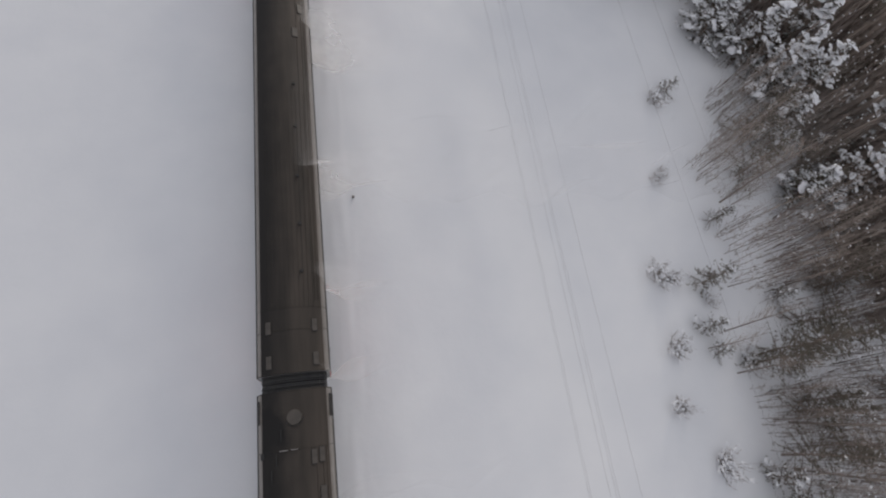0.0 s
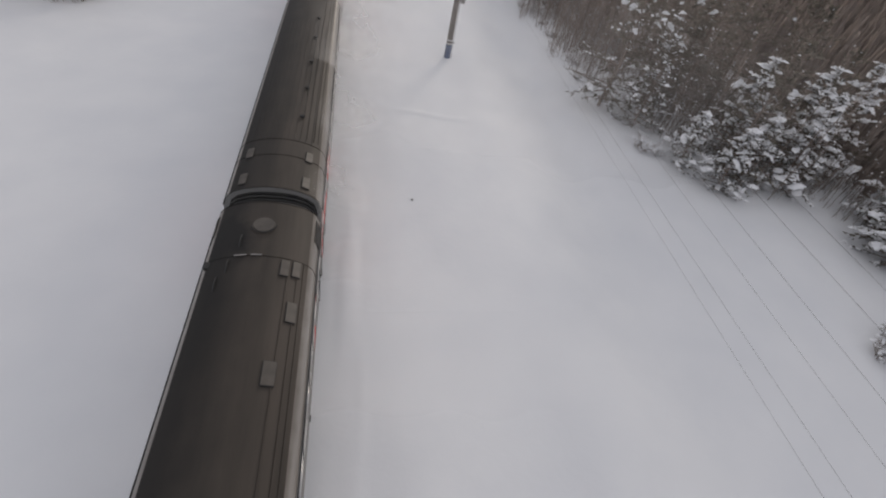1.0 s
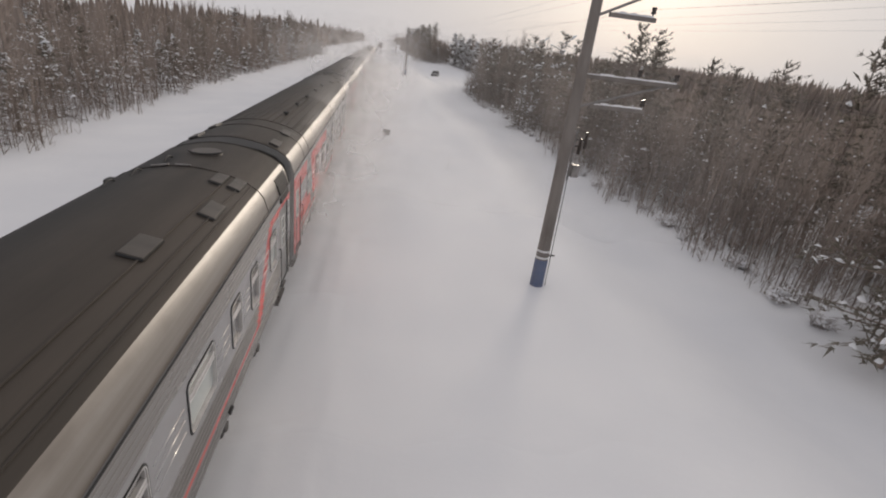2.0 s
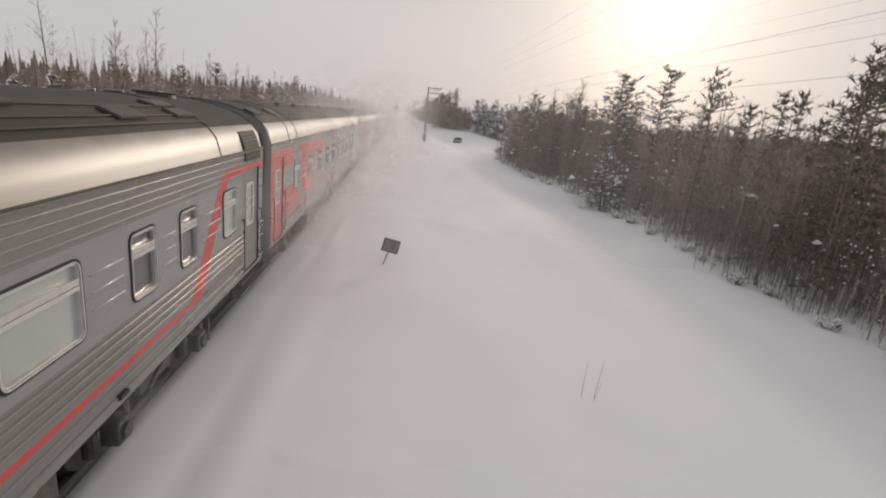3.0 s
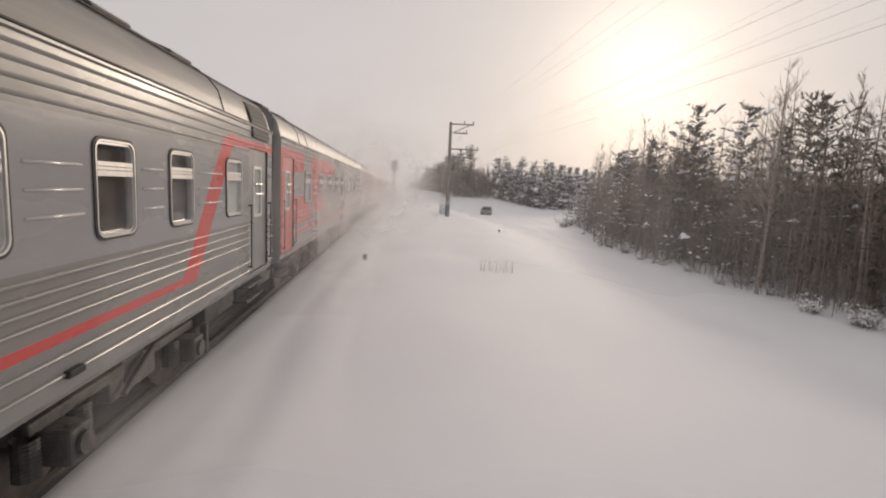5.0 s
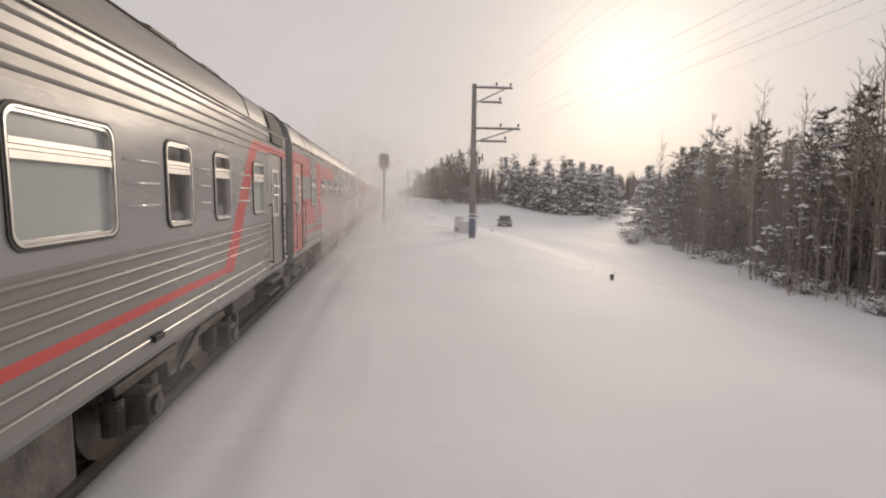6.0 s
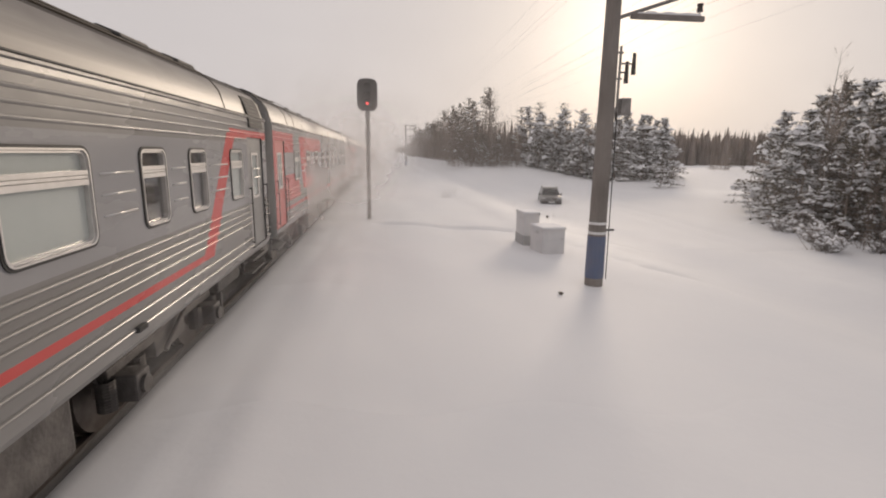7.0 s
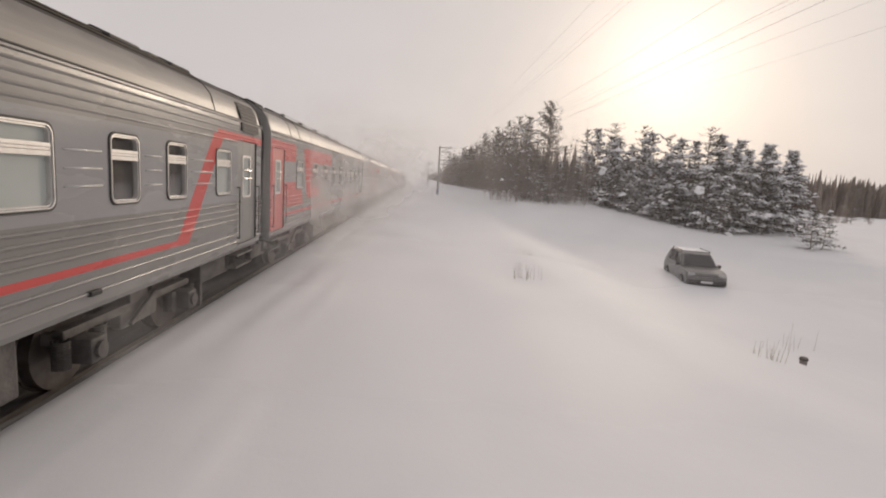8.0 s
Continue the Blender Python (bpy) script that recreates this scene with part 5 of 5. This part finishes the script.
for k in range(26):
    y = 106 + 2.1 * k
    plant("b", wood_rnd.choice((0, 2, 2)), right_edge(y) + wood_rnd.uniform(2.5, 11), y + wood_rnd.uniform(-1, 1), wood_rnd.uniform(0.85, 1.15))
for k in range(22):
    y = 44 + 2.6 * k
    plant("b", wood_rnd.choice((0, 1, 2)), right_edge(y) + wood_rnd.uniform(0.8, 7), y + wood_rnd.uniform(-1, 1), wood_rnd.uniform(0.75, 1.05))
# low snowy shrubs along the forest's foot
for k in range(44):
    y = 34 + 3.0 * k
    plant("s", wood_rnd.choice((0, 1)), right_edge(y) + wood_rnd.uniform(0.3, 1.6), y + wood_rnd.uniform(-1, 1), wood_rnd.uniform(0.35, 0.8))
# left-hand forest
for x, y in ((-24.0, 12.0), (-24.4, 19.0)):
    plant("s", 0, x, y, 0.9)
for y in [49 + 4.6 * k for k in range(38)]:
    x0 = -16.2 + 1.6 * math.exp(-((y - 62) / 14) ** 2)
    for row in range(3):
        plant("t", wood_rnd.choice((0, 1, 2)), x0 - 2.4 - row * 4.4 + wood_rnd.uniform(-0.8, 0.8), y + wood_rnd.uniform(-1, 1), wood_rnd.uniform(0.8, 0.98) + 0.14 * row)
    plant("c", wood_rnd.choice((3, 3, 4, 4)), x0 - wood_rnd.uniform(0.5, 3), y + wood_rnd.uniform(-1.5, 1.5), wood_rnd.uniform(0.6, 0.9))
    plant("c", wood_rnd.choice((0, 1, 2, 5)), x0 - wood_rnd.uniform(3, 12), y + wood_rnd.uniform(-1.5, 1.5), wood_rnd.uniform(0.62, 0.8) if y < 130 else wood_rnd.uniform(0.85, 1.1))
    if wood_rnd.random() < 0.6:
        plant("b", wood_rnd.choice((0, 1, 2)), x0 - wood_rnd.uniform(2, 9), y, wood_rnd.uniform(0.9, 1.1))
# the wood between the track and the clearing
for y in [229 + 5.0 * k for k in range(34)]:
    for row in range(3):
        plant("t", wood_rnd.choice((0, 0, 1)), 19.2 + row * 3.2 + wood_rnd.uniform(-0.6, 0.6), y + wood_rnd.uniform(-1, 1), wood_rnd.uniform(1.1, 1.35))
    plant("c", wood_rnd.choice((0, 1, 5)), 18.8 + wood_rnd.uniform(0, 3), y + wood_rnd.uniform(-1.5, 1.5), wood_rnd.uniform(0.9, 1.2))
    plant("c", wood_rnd.choice((0, 1, 2)), 20.0 + wood_rnd.uniform(0, 6), y + wood_rnd.uniform(-1.5, 1.5), wood_rnd.uniform(1.05, 1.3))
    plant("b", wood_rnd.choice((0, 2)), 19.0 + wood_rnd.uniform(0, 7), y, wood_rnd.uniform(0.85, 1.0))
plant("c", 4, 21.8, 227.6, 0.9)
plant("c", 3, 24.6, 229.0, 0.85)
# the snowy spruces beyond the clearing
for x, y, k, s in ((31.5, 235.3, 6, 1.2), (33.0, 231.6, 2, 1.0), (34.5, 229, 6, 1.0), (36.0, 226.5, 6, 1.25), (37.2, 221.5, 7, 1.05), (38.5, 224, 6, 1.2), (39.2, 218.4, 7, 1.0), (41, 221.5, 2, 1.05),
                   (41.6, 217.7, 6, 1.1), (43.0, 222.8, 6, 1.3), (44.2, 219, 6, 1.1), (46, 222.8, 6, 1.25), (47.0, 219, 6, 1.2), (48.5, 220.2, 7, 1.05), (50.0, 224, 6, 1.2), (52.0, 221.5, 6, 1.1),
                   (32, 240.4, 1, 1.2), (38, 234.1, 2, 1.1), (45, 231.6, 6, 1.25), (49, 230.3, 1, 1.2), (54, 224, 7, 1.05), (35.6, 222.8, 4, 0.9), (40.0, 216.2, 4, 0.95), (35, 237.9, 6, 1.2), (42, 232.8, 0, 1.15), (53, 231.6, 6, 1.1), (33.6, 225.9, 4, 0.8)):
    plant("c", k, x, y, s * 1.08)
for k in range(16):
    plant("c", wood_rnd.choice((6, 7)), 32 + 1.45 * k + wood_rnd.uniform(-0.6, 0.6), 228 - 0.25 * k + wood_rnd.uniform(-3, 4), wood_rnd.uniform(0.9, 1.25))
for x, y, s in ((43.4, 207.0, 0.95), (45.6, 208.0, 0.85)):
    plant("c", 4, x, y, s)
for k in range(20):
    plant(wood_rnd.choice(("c", "t")), wood_rnd.choice((0, 1, 2)), 56 + wood_rnd.uniform(0, 60), 220 + wood_rnd.uniform(0, 26), wood_rnd.uniform(0.5, 0.8))


def build_far_conifers():
    """The conifers too far off to tell apart, joined by kind of part."""
    holder = thing("distant_conifers", "many far snowy conifers deep in the forest", "forest", kind="stuff")
    for name, mat in (("trunk", "bark"), ("crown", "needle"), ("snow_load", "load")):
        co, idx, shift = [], [], 0
        for src, m in FAR_TREES:
            me = next(o.data for o in src.children if o.name.split(".")[0] == name)
            v = np.empty(len(me.vertices) * 3, np.float32)
            me.vertices.foreach_get("co", v)
            mm = np.array(m)
            co.append(v.reshape(-1, 3) @ mm[:3, :3].T + mm[:3, 3])
            for p in me.polygons:
                idx.append([k + shift for k in p.vertices])
            shift += len(me.vertices)
        me = bpy.data.meshes.new(name)
        me.from_pydata(np.concatenate(co).tolist(), [], idx)
        me.materials.append(M[mat])
        ob = new(name, me)
        ob.parent = holder
        tagged(ob, kind="stuff")


build_far_conifers()


def build_far_woods():
    """A long belt of distant mixed forest as many small spiky crowns."""
    rnd = random.Random(5)
    verts, faces = [], []

    def spike(x, y, h, w):
        z = ground_z(x, y) - 0.3
        for k in range(3):
            a = rnd.uniform(0, 3.14)
            dx, dy = math.cos(a) * w, math.sin(a) * w
            i = len(verts)
            verts.extend([(x - dx, y - dy, z), (x + dx, y + dy, z), (x + dx * 0.7, y + dy * 0.7, z + h * 0.45), (x + dx * 0.1, y, z + h), (x - dx * 0.75, y - dy * 0.75, z + h * 0.5)])
            faces.append((i, i + 1, i + 2, i + 3, i + 4))

    for k in range(2600):
        x = rnd.uniform(45, 330)
        spike(x, 258 + 0.28 * x + rnd.uniform(0, 60), rnd.uniform(8.0, 13.0), rnd.uniform(0.5, 1.6))
    for k in range(1500):
        spike(rnd.uniform(-110, -24), rnd.uniform(225, 860), rnd.uniform(7, 13), rnd.uniform(0.6, 1.8))
    for k in range(900):
        spike(rnd.uniform(22, 60), rnd.uniform(395, 960), rnd.uniform(5, 10), rnd.uniform(0.6, 1.8))
    for k in range(1500):
        spike(rnd.uniform(-90, -33), rnd.uniform(-48, 240), rnd.uniform(4.5, 8.0), rnd.uniform(0.5, 1.5))
    for k in range(5200):
        spike(rnd.uniform(42, 115), rnd.uniform(-48, 158), rnd.uniform(3.5, 7.0), rnd.uniform(0.35, 1.1))
    for k in range(1400):
        spike(rnd.uniform(40, 75), rnd.uniform(-40, 60), rnd.uniform(4.5, 8.0), rnd.uniform(0.3, 0.8))
    for k in range(6500):
        spike(rnd.uniform(100, 330), rnd.uniform(-30, 232), rnd.uniform(8, 13), rnd.uniform(0.8, 2.0))
    for k in range(700):
        spike(rnd.uniform(21, 31), rnd.uniform(236, 398), rnd.uniform(4.5, 8.5), rnd.uniform(0.4, 1.0))
    for k in range(260):
        spike(rnd.uniform(33, 56), rnd.uniform(232, 250), rnd.uniform(4, 8), rnd.uniform(0.4, 1.0))
    me = bpy.data.meshes.new("far_woods")
    me.from_pydata(verts, [], faces)
    me.materials.append(M["twig"])
    tagged(new("far_woods", me), "distant belt of bare brown winter forest", "forest", kind="stuff")


build_far_woods()


def build_grass(x, y, count, height, spread):
    rnd = random.Random(int(x * 31 + y))
    t = thing("dry_grass", "sparse dry grass stalks sticking out of the snow", "grass", "grass tufts", kind="stuff", at=(x, y, ground_z(x, y)))
    bm = bmesh.new()
    for k in range(count):
        a, b = rnd.uniform(-spread, spread), rnd.uniform(-spread, spread) * 0.5
        h = height * rnd.uniform(0.4, 1.1)
        rod(bm, (a, b, -0.1), (a + rnd.uniform(-0.12, 0.12), b + rnd.uniform(-0.1, 0.1), h), 0.006, 0.002, n=3, caps=False)
    part("stalks", bm, "grass", t)


for g in ((7.65, 116.7, 30, 0.60, 0.62), (13.5, 173.0, 16, 0.5, 0.4), (8.9, 178.6, 22, 0.65, 0.5), (17.0, 176.2, 6, 0.9, 0.6), (10.0, 184.0, 8, 0.5, 0.4), (8.3, 62.0, 3, 0.8, 0.25),
          (10.75, 85.4, 3, 0.6, 0.15), (3.9, 84.3, 3, 0.5, 0.12), (12.5, 140.2, 2, 0.3, 0.1), (12.8, 138.6, 3, 0.9, 0.15), (9.3, 94.5, 6, 0.5, 0.5), (12.6, 146.0, 3, 0.7, 0.3)):
    build_grass(*g)


def dust_material():
    """Loose blown snow and painted haze: thin, patchy, denser towards the ground and the train."""
    m = bpy.data.materials.new("blown_snow_and_haze")
    m.use_nodes = True
    t = m.node_tree
    t.nodes.clear()
    out = t.nodes.new("ShaderNodeOutputMaterial")
    clear, dif, tra = (t.nodes.new("ShaderNodeBsdf" + k) for k in ("Transparent", "Diffuse", "Translucent"))
    for n in (dif, tra):
        n.inputs["Color"].default_value = (0.93, 0.92, 0.92, 1)
    body = t.nodes.new("ShaderNodeMixShader")
    t.links.new(dif.outputs[0], body.inputs[1])
    t.links.new(tra.outputs[0], body.inputs[2])
    mix = t.nodes.new("ShaderNodeMixShader")
    t.links.new(clear.outputs[0], mix.inputs[1])
    t.links.new(body.outputs[0], mix.inputs[2])
    t.links.new(mix.outputs[0], out.inputs["Surface"])
    uv = t.nodes.new("ShaderNodeAttribute")
    uv.attribute_name = "dust_amount"
    nz = t.nodes.new("ShaderNodeTexNoise")
    nz.inputs["Scale"].default_value, nz.inputs["Detail"].default_value = 0.55, 5.0
    tc = t.nodes.new("ShaderNodeTexCoord")
    t.links.new(tc.outputs["Object"], nz.inputs["Vector"])
    amp = t.nodes.new("ShaderNodeMapRange")
    amp.inputs["From Min"].default_value, amp.inputs["From Max"].default_value = 0.25, 0.75
    amp.inputs["To Min"].default_value, amp.inputs["To Max"].default_value = 0.45, 1.25
    t.links.new(nz.outputs["Fac"], amp.inputs["Value"])
    mul = t.nodes.new("ShaderNodeMath")
    mul.operation, mul.use_clamp = "MULTIPLY", True
    t.links.new(uv.outputs["Fac"], mul.inputs[0])
    t.links.new(amp.outputs[0], mul.inputs[1])
    t.links.new(mul.outputs[0], mix.inputs[0])
    return m


M["dust"] = dust_material()
DUST = []


def build_dust(s, x0, x1, top, strength, seed, haze=0.0, reach=0.0, lid=0.0):
    """One ragged curtain of blown snow that travels with the train, at the distance s ahead of its first coupling; haze
    adds a wide painted veil.
    """
    rnd = random.Random(seed)
    nx, nz = (44, 26) if haze else (22, 14)
    verts, dens = [], []
    far, high = max(x1, reach), max(top, lid)
    for j in range(nz + 1):
        for i in range(nx + 1):
            x = x0 + (far - x0) * i / nx
            z = -2.6 + (high + 2.6) * j / nz
            verts.append((x, 1.4 * noise.noise((x * 0.35, z * 0.4, seed)), z))
            u = min(1.0, abs(x - 1.6) / (x1 - 1.6 if x > 1.6 else 1.6 - x0))
            h = max(0.0, z / top)
            low = 0.12 + 0.88 * smooth_step((z + 0.08 * max(0.0, x - 1.8)) / (0.25 * top))
            if s < 45:
                low *= smooth_step((x - 1.0) / 0.5)
            amount = strength * low * (1 - smooth_step(u)) * (1 - h * h) if h < 1 else 0.0
            # wide thin veil painted into the sheet as hazy air, lifting the darks behind
            if haze:
                veil_x = smooth_step((x - 1.0) / 0.5) * (1 - smooth_step((x - 0.25 * reach) / (0.75 * reach)))
                amount = max(amount, haze * veil_x * (1 - smooth_step((z - 0.35 * lid) / (0.65 * lid))))
            dens.append(amount)
    w = nx + 1
    faces = [(j * w + i, j * w + i + 1, (j + 1) * w + i + 1, (j + 1) * w + i) for j in range(nz) for i in range(nx)]
    me = bpy.data.meshes.new("snow_dust")
    me.from_pydata(verts, [], faces)
    at = me.attributes.new("dust_amount", "FLOAT", "POINT")
    at.data.foreach_set("value", dens)
    me.polygons.foreach_set("use_smooth", [True] * len(me.polygons))
    me.materials.append(M["dust"])
    ob = tagged(new("snow_dust", me), "pale sheet of whirled-up snow and painted haze travelling with the train", "snow dust", "snow dust", "stuff")
    ob.location = (0, s, 0)
    DUST.append((ob, s))


for k, (s, x0, x1, top, strength) in enumerate(((-5.0, -2, 3.4, 1.5, 0.18), (0.5, -2, 4.4, 5.2, 0.28), (4.6, -3, 5.2, 5.5, 0.42), (11.0, -5, 6.2, 6.0, 0.52), (20.0, -6, 6.8, 6.8, 0.60),
                                                 (34.0, -9, 8.4, 8.4, 0.70), (60.0, -14, 11.0, 10.0, 0.75))):
    build_dust(s, x0, x1, top, strength, k + 1, *{0: (0.045, 12.0, 6.0), 3: (0.085, 42.0, 13.0)}.get(k, ()))


# ---- what moves ----
def motions():
    times = [0.5 * k for k in range(17)]
    for car, y in CARS:
        walk(car, [(t, pose(0, y + SPEED * t, 0)) for t in times])
    for cloud_ob, y in DUST:
        walk(cloud_ob, [(t, pose(0, y + SPEED * t, 0)) for t in times])
    turn = math.degrees(SPEED / 0.475)
    beats = [k / 30 for k in range(241)]
    for car, _ in CARS[:2]:
        for ob in car.children:
            if ob.name.startswith("wheelset"):
                y = ob.location.y
                walk(ob, [(t, pose(0, y, 0.48, -turn * t % 360, 0, 0)) for t in beats])


motions()
